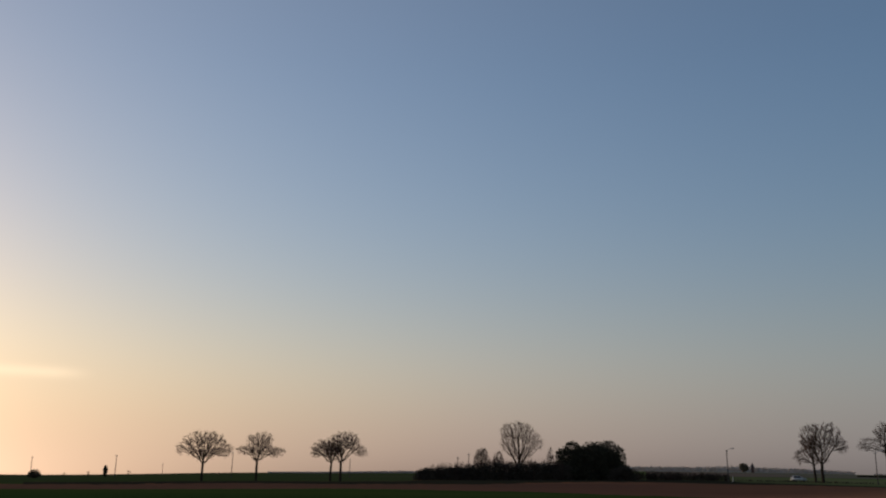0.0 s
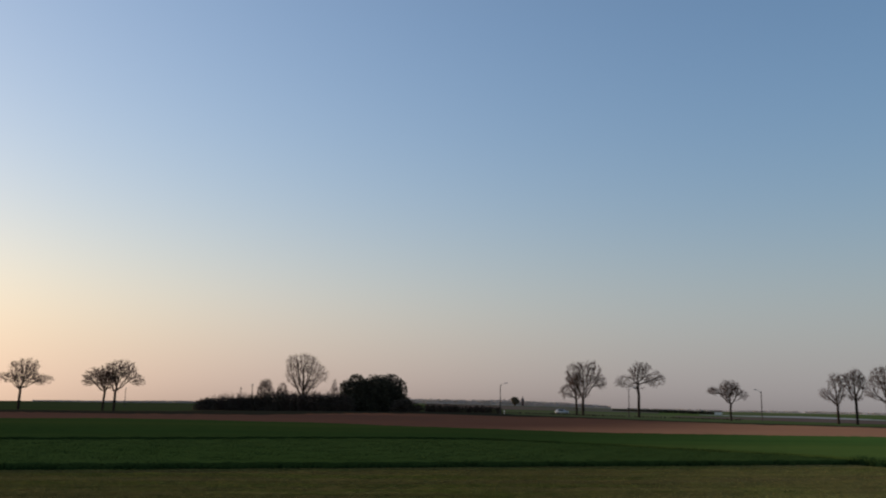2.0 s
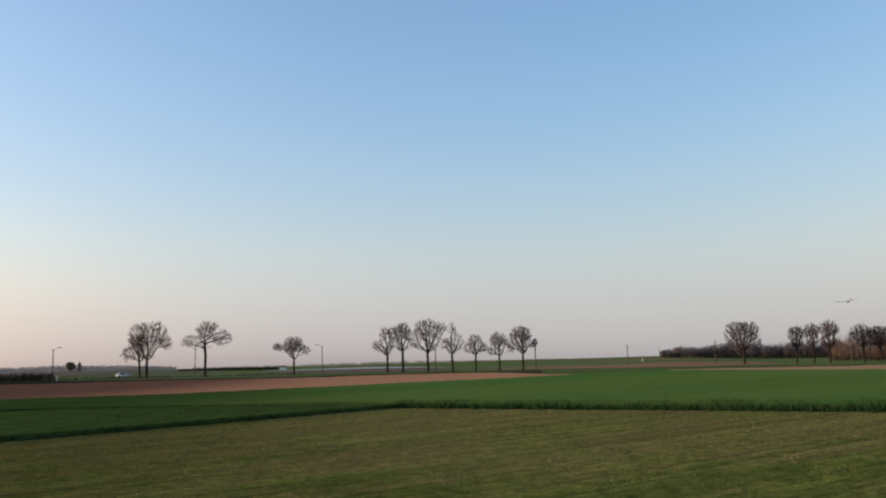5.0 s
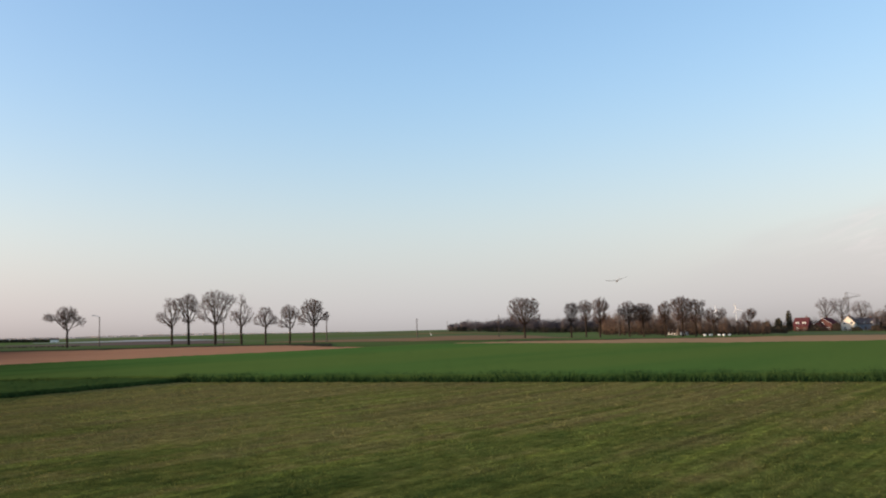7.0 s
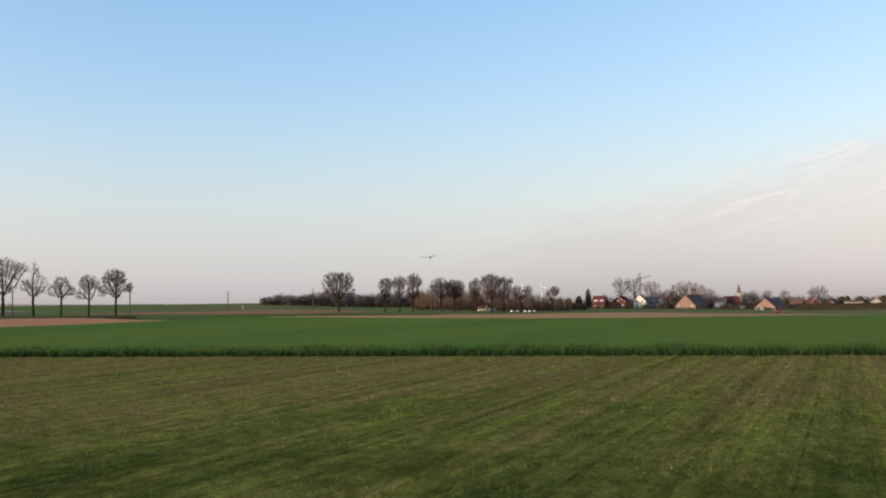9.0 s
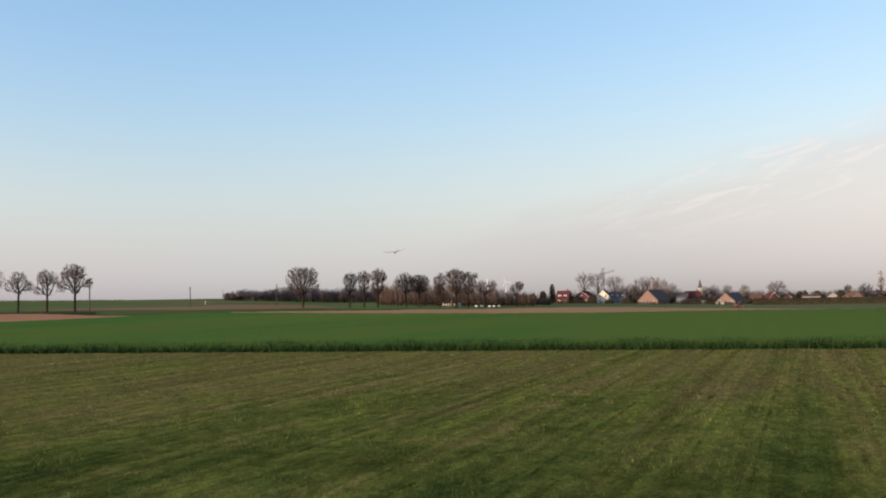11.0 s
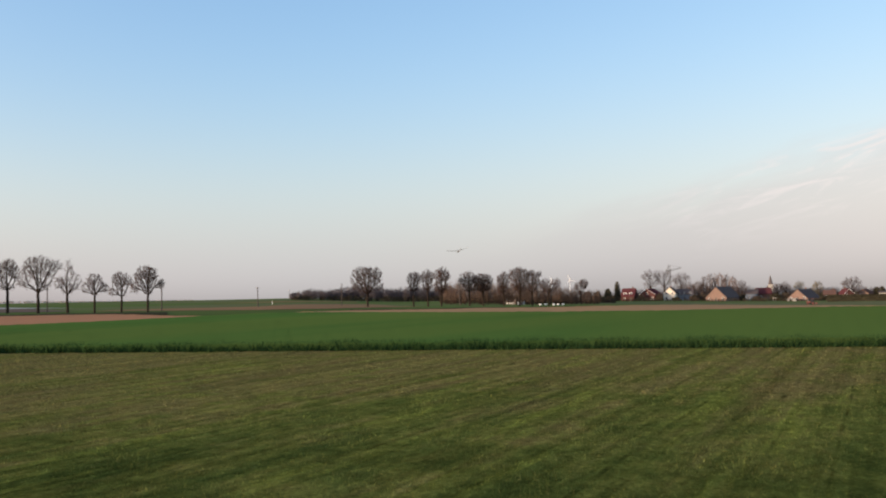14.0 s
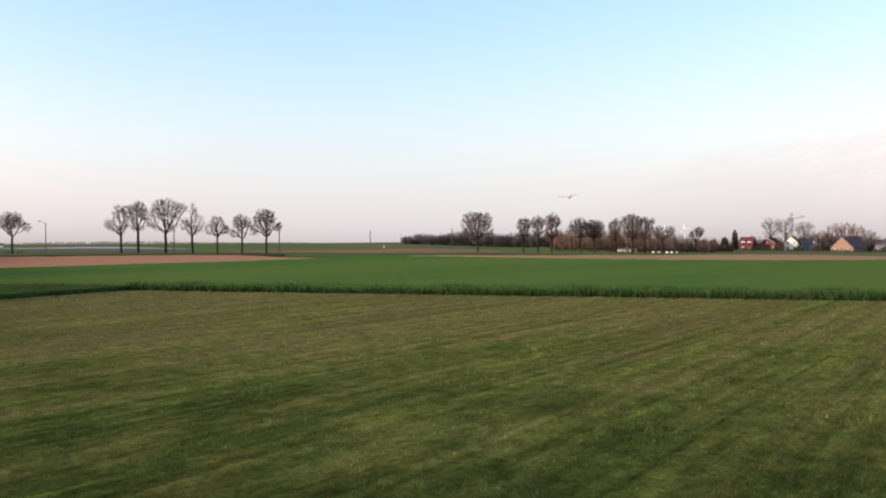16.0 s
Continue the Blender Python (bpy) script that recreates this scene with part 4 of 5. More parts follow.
def bush(width, depth, height, n, seed, mat="evergreen", size=0.35, label="", category="bush", lobes_n=9, name="bush", stem=0.12, group="", lift=0.0, full=False):
    """A dense bush: stems in the middle and a crown of small leaves in uneven lobes."""
    g = np.random.default_rng(seed)
    lobes = [(np.array([0, 0, height * (0.46 + lift)]), np.array([width * 0.42, depth * 0.42, height * (0.46 - lift * 0.5)]))]
    for _ in range(lobes_n):
        k = g.uniform(0.16, 0.28)
        x = g.uniform(-0.5 + k, 0.5 - k) * width
        edge = math.sqrt(max(0.0, 1 - (2 * x / width) ** 2))
        z = height * g.uniform(0.25 + lift, 0.45 + 0.55 * edge - k)
        lobes.append((np.array([x, g.uniform(-0.3, 0.3) * depth, max(z, height * k)]), np.array([width * k, depth * k, height * k])))
    if full:
        for k in range(8):
            x = (k / 7 - 0.5) * width * 0.86
            lobes.append((np.array([x, g.uniform(-0.25, 0.25) * depth, height * 0.2]), np.array([width * 0.17, depth * 0.30, height * 0.26])))
            x = (k / 7 - 0.5) * width * 0.74
            lobes.append((np.array([x, g.uniform(-0.2, 0.2) * depth, height * 0.55]), np.array([width * 0.14, depth * 0.22, height * 0.24])))
    root = new(name)
    segs = []
    for c, h in lobes:
        segs.append((c[0] * 0.25, c[1] * 0.25, -0.2, c[0] * 0.6, c[1] * 0.6, c[2] * 0.6, stem, stem * 0.7))
        segs.append((c[0] * 0.6, c[1] * 0.6, c[2] * 0.6, *c, stem * 0.7, stem * 0.3))
    v, f = tubes(segs, 5)
    part("stem", mesh_from("stem", v, f, M["bark"]), root)
    v, f = leaf_cloud(g, lobes, n, size)
    part("crown", mesh_from("crown", v, f, M[mat]), root)
    return tagged(root, label, category, group)


def thicket(name, az0, az1, r0, r1, count, heights, mat, seed, label, twigs=14, lean=0.35, rad=0.05, low=0.2, leaves=0, leaf_mat="hedge", leaf=0.5, category="wood", even=False):
    """A far wood or overgrown hedge, nobody could count its stems: thin trunks with upright twigs, some leaves."""
    g = np.random.default_rng(seed)
    az = np.radians(g.uniform(az0, az1, count))
    r = g.uniform(r0, r1, count)
    x, y = r * np.sin(az), r * np.cos(az)
    z = land(x, y)
    h = np.interp(np.degrees(az), [p[0] for p in heights], [p[1] for p in heights]) * g.uniform(0.96 if even else 0.62, 1.05, count)
    base = np.stack([x, y, z - 0.2], -1)
    tip = np.stack([x + g.normal(0, 0.04, count) * h, y + g.normal(0, 0.04, count) * h, z + h * 0.85], -1)
    segs = [np.concatenate([base, tip, np.full((count, 1), rad * 1.6), np.full((count, 1), rad * 0.5)], 1)]
    k = g.uniform(low, 0.95, (count, twigs, 1))
    p = base[:, None] + (tip - base)[:, None] * k
    d = g.normal(size=(count, twigs, 3)) * lean
    d[..., 2] = g.uniform(0.5, 1.0, (count, twigs))
    L = h[:, None, None] * g.uniform(0.15, 0.38, (count, twigs, 1)) * (1.15 - 0.6 * k)
    q = p + d * L
    segs.append(np.concatenate([p, q, np.full((count, twigs, 1), rad * 0.6), np.full((count, twigs, 1), rad * 0.25)], 2).reshape(-1, 8))
    v, f = tubes(np.vstack(segs), 3)
    ob = new(name, mesh_from(name, v, f, M[mat]))
    if leaves:
        c = (p + (q - p) * 0.7).reshape(-1, 3)[g.integers(count * twigs, size=leaves)]
        lobes_v, lobes_f = leaf_cloud(g, [(np.array([0, 0, 9.0 * leaf + 3]), np.ones(3))], leaves, leaf)
        lv = lobes_v.reshape(-1, 4, 3)
        lv = (lv - lv.mean(1, keepdims=True) + c[:, None]).reshape(-1, 3)
        ob2 = new("foliage", mesh_from("foliage", lv, lobes_f, M[leaf_mat]))
        ob2.parent = ob
    return tagged(ob, label, category, kind="stuff")


def wood(name, az0, az1, r0, r1, count, heights, mat, seed, label, twigs=150, spread=0.42, rad=0.08, length=0.16, floor=0.35, category="wood"):
    """A far wood whose trees nobody could count: rounded crowns of fine twigs, each on its stem, with an uneven top."""
    g = np.random.default_rng(seed)
    az, r = np.radians(g.uniform(az0, az1, count)), g.uniform(r0, r1, count)
    x, y = r * np.sin(az), r * np.cos(az)
    z = land(x, y)
    h = np.interp(np.degrees(az), [p[0] for p in heights], [p[1] for p in heights]) * g.uniform(0.55, 1.08, count)
    w = h * spread * g.uniform(0.7, 1.35, count)
    foot = np.stack([x, y, z - 0.2], -1)
    c = np.stack([x, y, z + h * (1 + floor) / 2], -1)
    d = unit(g.normal(size=(count, twigs, 3)))
    half = np.stack([w, w, h * (1 - floor) / 2], -1)[:, None]
    p = c[:, None] + d * half * g.random((count, twigs, 1)) ** 0.4 * 0.9
    q = p + unit(d + [0, 0, 0.5] + g.normal(0, 0.5, d.shape)) * (h[:, None, None] * length)
    fine = np.concatenate([p, q, np.full((count, twigs, 2), rad)], 2).reshape(-1, 8)
    limbs = np.concatenate([np.repeat(foot[:, None] + [0, 0, 0.3] * h[:, None, None], 6, 1), p[:, :6], np.full((count, 6, 2), rad)], 2).reshape(-1, 8)
    v, f = spikes(np.vstack([fine, limbs]))
    ob = tagged(new(name, mesh_from(name, v, f, M[mat])), label, category, kind="stuff")
    v, f = tubes(np.concatenate([foot, c, np.full((count, 1), rad * 2.2), np.full((count, 1), rad)], 1), 4)
    part("trunks", mesh_from("trunks", v, f, M["bark"]), ob)
    return ob


def clipped_hedge(name, az0, az1, r, height, depth, leaves, mat, seed, label):
    """A long clipped hedge: a twiggy core with leaves all over its sides and top, the edges a little uneven."""
    g = np.random.default_rng(seed)
    az = np.radians(np.linspace(az0, az1, 60))
    lo, hi = r - depth / 2, r + depth / 2
    wave = height * (0.93 + 0.03 * np.sin(np.arange(60) * 1.7) + 0.02 * np.sin(np.arange(60) * 0.53))
    rings = []
    for rr, top in ((lo, 0), (lo + 0.15, 1), (hi - 0.15, 1), (hi, 0)):
        x, y = rr * np.sin(az), rr * np.cos(az)
        rings.append(np.stack([x, y, land(x, y) + (wave if top else -0.3)], -1))
    i = np.arange(240).reshape(4, 60)
    f = np.stack([i[:-1, :-1], i[:-1, 1:], i[1:, 1:], i[1:, :-1]], -1).reshape(-1, 4)
    ob = tagged(new(name, mesh_from(name, np.vstack(rings), f, M[mat])), label, "hedge", kind="stuff")
    a = np.radians(g.uniform(az0, az1, leaves))
    on_top = g.random(leaves) < 0.3
    rr = np.where(on_top, g.uniform(lo, hi, leaves), lo - 0.05)
    x, y = rr * np.sin(a), rr * np.cos(a)
    zz = land(x, y) + np.where(on_top, height, g.uniform(0, height, leaves)) * g.uniform(0.92, 1.04, leaves)
    v, f = leaf_cloud(g, [(np.array([0, 0, 9.0]), np.ones(3))], leaves, 0.45)
    v = v.reshape(-1, 4, 3)
    part("foliage", mesh_from("foliage", (v - v.mean(1, keepdims=True) + np.stack([x, y, zz], -1)[:, None]).reshape(-1, 3), f, M[mat]), ob)
    return ob


# the copse
stand(bare_tree(15.4, 0, 0.20, 3, 57, lobes=[(-.03, .80, .30, .20), (.22, .64, .21, .18), (-.17, .62, .17, .20), (0.02, .45, .24, .12)], leader=0.02, up=0.25, trunk_r=0.5, points=2600, r_tip=0.02, label="big bare tree rising from the copse on several limbs"), 5.06, 236)
stand(bare_tree(8.2, 4.8, 0.2, 4, 52, label="small bare tree with dense brownish twigs in the copse", mat="brown_twig"), 2.62, 233)
stand(bare_tree(7.4, 3.4, 0.2, 3, 53, label="young bare tree in the copse"), 3.7, 238)
stand(bare_tree(8.4, 2.2, 0.12, 3, 54, label="slim upright young tree beside the evergreens", mat="brown_twig"), 7.05, 234)
stand(bush(8.8, 7.0, 10.1, 15000, 55, lobes_n=12, full=True, label="tall dark evergreen bush with a ragged top", size=0.5), 8.45, 236)
stand(bush(11.6, 8.0, 10.6, 19000, 56, lobes_n=14, full=True, label="broad dark evergreen with a rounded crown", size=0.5), 10.35, 234)
for i, (az, h, w) in enumerate([(-0.9, 2.7, 4.2), (0.2, 3.1, 4.6), (1.3, 3.2, 5), (2.4, 3.8, 5), (3.5, 4.4, 5), (4.6, 4.2, 5.2), (5.7, 4.6, 5), (6.7, 4.2, 4.4), (7.6, 4.0, 4.6), (11.6, 3.2, 4.4)]):
    stand(bush(w * 1.45, 3.6, h * 1.18, 6000, 60 + i, "hedge", 0.30, "dark tangled shrub at the edge of the copse", "shrub", 7, "shrub", 0.06, "copse shrubs", full=True), az, 229 + (i % 3))
thicket("copse_scrub", -1.5, 8.0, 228, 240, 620, [(-1.5, 3.4), (0, 5.0), (3, 5.8), (5, 6.0), (8, 6.0)], "twig", 71, "bare scrub standing thick round the copse", rad=0.03)
thicket("hedgerow", 11.3, 18.0, 240, 244, 520, [(11.3, 2.9), (14, 2.4), (18, 2.2)], "twig", 72, "low overgrown hedgerow of bare twigs and dark leaves", rad=0.03, leaves=9000, leaf=0.3, low=0.05, category="hedge")
thicket("road_verge", 18, 33, 246, 250, 300, [(18, 0.5), (33, 0.5)], "twig", 73, "rough verge growth along the road", rad=0.02, leaves=5000, leaf=0.25, low=0.0, category="verge")

# far trees and woods on the skyline
stand(bush(9.0, 8.0, 9.0, 5000, 81, "olive", 0.7, "round tree in first yellow-green leaf far off", "tree", 8, "tree", 0.2, lift=0.08), 18.87, 880)
stand(bush(4.2, 3.6, 2.9, 1500, 82, "hedge", 0.35, "low rounded bush on the skyline"), -24.5, 298)
stand(bush(1.9, 1.8, 5.0, 1800, 83, "evergreen", 0.35, "slim dark conifer standing alone", "tree", 6, "conifer", 0.1), -20.64, 372)
for i, (az, r, h) in enumerate([(-21.6, 380, 2.6), (-19.3, 420, 3.2), (-22.9, 400, 2.0), (-14.0, 420, 1.8)]):
    stand(bare_tree(h, h * 0.7, 0.15, 1, 84 + i, points=120, step=0.3, r_tip=0.02, trunk_r=0.06, label="young bare tree far out in the fields"), az, r)
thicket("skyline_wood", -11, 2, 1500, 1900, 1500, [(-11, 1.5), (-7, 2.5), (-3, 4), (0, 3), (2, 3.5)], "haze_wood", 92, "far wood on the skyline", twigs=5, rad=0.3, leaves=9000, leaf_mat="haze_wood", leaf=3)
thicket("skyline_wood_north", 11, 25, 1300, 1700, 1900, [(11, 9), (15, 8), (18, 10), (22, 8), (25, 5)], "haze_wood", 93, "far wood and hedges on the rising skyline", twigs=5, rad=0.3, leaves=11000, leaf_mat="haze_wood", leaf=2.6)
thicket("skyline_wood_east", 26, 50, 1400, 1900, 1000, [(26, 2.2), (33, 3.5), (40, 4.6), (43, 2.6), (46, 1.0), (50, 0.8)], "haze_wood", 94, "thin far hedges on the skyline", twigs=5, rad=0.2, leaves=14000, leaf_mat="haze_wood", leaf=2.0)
thicket("dark_hedge", 25.1, 31.4, 520, 524, 700, [(25.1, 1.0), (28, 1.8), (31.4, 1.8)], "twig", 95, "long clipped dark hedge across the far field", twigs=5, even=True, rad=0.04, leaves=12000, leaf_mat="evergreen", leaf=0.55, low=0.02, category="hedge")
wood("low_wood", 56.2, 66.8, 600, 670, 330, [(56.2, 5.0), (57.3, 8.0), (59, 8.2), (60.3, 11.5), (62.7, 10), (66.8, 11)], "far_twig", 96, "dark low wood behind the roadside trees", floor=0.12, twigs=120, rad=0.10)
thicket("low_wood_undergrowth", 56.4, 66.5, 596, 606, 260, [(56.4, 3.0), (60, 4.5), (66.5, 4.5)], "far_twig", 196, "dark evergreen undergrowth along the low wood", twigs=6, rad=0.06, leaves=9000, leaf=1.0, leaf_mat="evergreen", low=0.0)
wood("plantation", 66.3, 76.5, 285, 400, 460, [(66.3, 8.4), (69, 9.2), (71.5, 8.8), (74, 6.6), (76.5, 5.0)], "poplar_stem", 97, "brown poplar plantation with slim upright trunks", twigs=60, spread=0.085, rad=0.042, length=0.17, floor=0.1)
thicket("plantation_shade", 66.0, 77.5, 400, 440, 620, [(66, 4.5), (77.5, 4.0)], "twig", 98, "dark undergrowth behind the plantation", rad=0.07, leaves=12000, leaf=0.8, leaf_mat="evergreen", low=0.0)
wood("village_growth", 75.5, 99.8, 575, 660, 420, [(75.5, 7), (78.5, 8), (80, 9), (84, 10), (86.5, 7.5), (90, 7.5), (92, 6.8), (95, 6.8), (99.8, 8)], "far_twig", 99, "bare garden trees and hedges behind the village houses", twigs=90, rad=0.095, floor=0.2)
thicket("village_hedges", 76.0, 99.5, 570, 580, 420, [(76, 4), (99.5, 4)], "far_twig", 199, "dark hedges behind the village houses", twigs=6, rad=0.07, leaves=9000, leaf=1.2, leaf_mat="evergreen", low=0.0, category="hedge")

# ---- poles and lamps ----
def street_lamp(height, arm, seed, label, lamp=True):
    """A tall pole with a bent arm and a lamp head, leaning a little."""
    g = np.random.default_rng(seed)
    root = new("street_lamp" if lamp else "utility_pole")
    lx, ly = g.normal(0, 0.006, 2) * height
    v, f = tubes([(0, 0, -0.4, lx * 0.5, ly * 0.5, height * 0.5, 0.12, 0.11), (lx * 0.5, ly * 0.5, height * 0.5, lx, ly, height, 0.11, 0.09)], 8)
    part("pole", mesh_from("pole", v, f, M["pole"], True), root)
    if lamp:
        v, f = tubes([(lx, ly, height - 0.5, lx + arm * 0.35, ly, height + 0.15, 0.05, 0.05), (lx + arm * 0.35, ly, height + 0.15, lx + arm, ly, height + 0.35, 0.05, 0.045)], 6)
        part("arm", mesh_from("arm", v, f, M["steel"]), root)
        bm = bmesh.new()
        bmesh.ops.create_cube(bm, size=1)
        bmesh.ops.scale(bm, vec=(0.75, 0.3, 0.2), verts=bm.verts)
        bmesh.ops.bevel(bm, geom=bm.edges[:], offset=0.06, segments=2, affect="EDGES")
        bmesh.ops.translate(bm, vec=(lx + arm * 1.15, ly, height + 0.36), verts=bm.verts)
        part("lamp_head", bm_mesh("lamp_head", bm, M["steel"]), root, "grey lamp head")
    else:
        v, f = tubes([(lx - 0.4, ly, height - 0.35, lx + 0.4, ly, height - 0.35, 0.05, 0.05)], 6)
        part("crossarm", mesh_from("crossarm", v, f, M["steel"]), root)
        for k in (-0.35, 0.0, 0.35):
            v, f = tubes([(lx + k, ly, height - 0.35, lx + k, ly, height - 0.12, 0.05, 0.03)], 6)
            part("insulator", mesh_from("insulator", v, f, M["plaster"]), root)
    return tagged(root, label, "street lamp" if lamp else "utility pole", "roadside poles")


LAMP = "concrete street lamp pole with a short bent arm"
PLAIN = "plain wooden utility pole beside the road"
for i, (az, r, h, arm, lamp) in enumerate([
    (-24.72, 330, 7.0, 1, False), (-20.08, 300, 7.2, 1, False), (-17.37, 500, 6.5, 1, False), (-13.22, 282, 8.0, 1, False), (-5.84, 350, 7.2, 1, False),
    (1.1, 262, 6.4, 1, False), (1.8, 262, 7.4, 1, False), (17.9, 216, 7.3, 1.2, True), (26.13, 240, 7.6, 1.2, True), (34.15, 232, 7.4, -1.2, True),
    (41.57, 196, 5.2, 0.6, False), (48.15, 182, 6.0, 0.6, False), (54.09, 215, 5.0, 1, False), (59.5, 250, 6.4, 1, False), (67.3, 260, 6.5, 1.0, True), (56.09, 560, 7.0, 1, False)]):
    stand(street_lamp(h, arm, 100 + i, LAMP if lamp else PLAIN, lamp), az, r)


# ---- houses ----
def box_bm(sx, sy, sz, x=0, y=0, z=0, bev=0.0):
    bm = bmesh.new()
    bmesh.ops.create_cube(bm, size=1)
    bmesh.ops.scale(bm, vec=(sx, sy, sz), verts=bm.verts)
    bmesh.ops.translate(bm, vec=(x, y, z + sz / 2), verts=bm.verts)
    if bev:
        bmesh.ops.bevel(bm, geom=bm.edges[:], offset=bev, segments=2, affect="EDGES")
    return bm


def window(parent, x, y, z, w, h, face):
    """A window in a wall: a frame standing a little proud with a dark pane set in it; face is 'y' or 'x'."""
    t = 0.08
    bm = bmesh.new()
    for sx, sz, ox, oz in ((w, t, 0, 0), (w, t, 0, h - t), (t, h, -w / 2 + t / 2, 0), (t, h, w / 2 - t / 2, 0), (t, h, 0, 0)):
        b = bmesh.ops.create_cube(bm, size=1)["verts"]
        bmesh.ops.scale(bm, vec=(sx, 0.10, sz), verts=b)
        bmesh.ops.translate(bm, vec=(ox, 0, oz + sz / 2), verts=b)
    m = Matrix.Translation((x, y, z)) @ (pose(0, 0, 0) if face == "y" else pose(0, 0, 0, 0, 0, 90))
    fr = part("window", bm_mesh("window", bm, M["white_paint"]), parent, where=m)
    part("pane", bm_mesh("pane", box_bm(w - 0.1, 0.03, h - 0.1, 0, 0, 0.05), M["glass"]), fr)


def house(width, depth, wall_h, ridge_h, wall, roof, label, gable_front=True, chimney=True, rows=1, name="house", category="house", openings=True):
    """A gabled house: brick or plaster walls up into the gables, two roof slopes with eaves, windows, a door and a chimney."""
    root = new(name)
    w, d = width / 2, depth / 2
    if gable_front:
        prof = [(-w, 0), (w, 0), (w, wall_h), (0, ridge_h), (-w, wall_h)]
        pts = [[(x, -d, z) for x, z in prof], [(x, d, z) for x, z in prof]]
    else:
        prof = [(-d, 0), (d, 0), (d, wall_h), (0, ridge_h), (-d, wall_h)]
        pts = [[(-w, y, z) for y, z in prof], [(w, y, z) for y, z in prof]]
    bm = bmesh.new()
    a = [bm.verts.new(p) for p in pts[0]]
    b = [bm.verts.new(p) for p in pts[1]]
    bm.faces.new(a)
    bm.faces.new(b[::-1])
    for i in range(5):
        bm.faces.new((a[i], b[i], b[(i + 1) % 5], a[(i + 1) % 5]))
    bmesh.ops.translate(bm, vec=(0, 0, -0.3), verts=[v for v in bm.verts if v.co.z < 0.01])
    part("wall", bm_mesh("wall", bm, M[wall]), root)
    half, run = (w, d) if gable_front else (d, w)
    slope = math.atan2(ridge_h - wall_h, half)
    ln = math.hypot(half, ridge_h - wall_h) + 0.45
    for side in (-1, 1):
        bm = bmesh.new()
        bmesh.ops.create_cube(bm, size=1)
        bmesh.ops.scale(bm, vec=(ln, run * 2 + 0.5, 0.18), verts=bm.verts)
        bmesh.ops.translate(bm, vec=(ln / 2, 0, 0.1), verts=bm.verts)
        bmesh.ops.rotate(bm, matrix=Matrix.Rotation(slope, 3, "Y"), verts=bm.verts)
        bmesh.ops.translate(bm, vec=(0, 0, ridge_h), verts=bm.verts)
        if side < 0:
            bmesh.ops.rotate(bm, matrix=Matrix.Rotation(math.pi, 3, "Z"), verts=bm.verts)
        if not gable_front:
            bmesh.ops.rotate(bm, matrix=Matrix.Rotation(math.pi / 2, 3, "Z"), verts=bm.verts)
        part("roof_slope", bm_mesh("roof_slope", bm, M[roof]), root)
    if wall == "brick_red" and gable_front:
        for side in (-1, 1):
            v, f = tubes([(0, -d - 0.3, ridge_h + 0.1, side * (w + 0.3), -d - 0.3, wall_h - 0.15, 0.07, 0.07)], 4)
            part("bargeboard", mesh_from("bargeboard", v, f, M["white_paint"]), root, "white painted bargeboard")
    if wall == "brick_red" and not gable_front:
        for x in (-w * 0.45, w * 0.45):
            dormer = part("dormer", bm_mesh("dormer", box_bm(1.7, 2.6, 1.5, x, -d * 0.55, wall_h + 0.5, 0.04), M["white_paint"]), root, "white painted dormer")
            part("pane", bm_mesh("pane", box_bm(1.1, 0.06, 0.9, x, -d * 0.55 - 1.32, wall_h + 0.8), M["glass"]), dormer)
    if chimney:
        part("chimney", bm_mesh("chimney", box_bm(0.7, 0.7, 1.9, 0 if gable_front else w * 0.6, d * 0.3 if gable_front else 0, ridge_h - 0.9, 0.03), M["brick_dark"]), root)
    if openings:
        n = max(2, int(width / 3.2))
        for k in range(rows):
            for i in range(n):
                x = (i + 0.5) / n * width - w
                if k == 0 and i == n // 2:
                    part("door", bm_mesh("door", box_bm(1.0, 0.1, 2.05, x, -d - 0.03, 0), M["door_paint"]), root, "dark painted door")
                elif not (gable_front and k > 0 and abs(x) > w * 0.5):
                    window(root, x, -d - 0.03, 0.9 + 2.7 * k, 1.2, 1.3, "y")
        for i in range(2):
            window(root, -w - 0.03, (i - 0.5) * depth * 0.5, 0.9, 1.2, 1.3, "x")
    return tagged(root, label, category, "village houses")



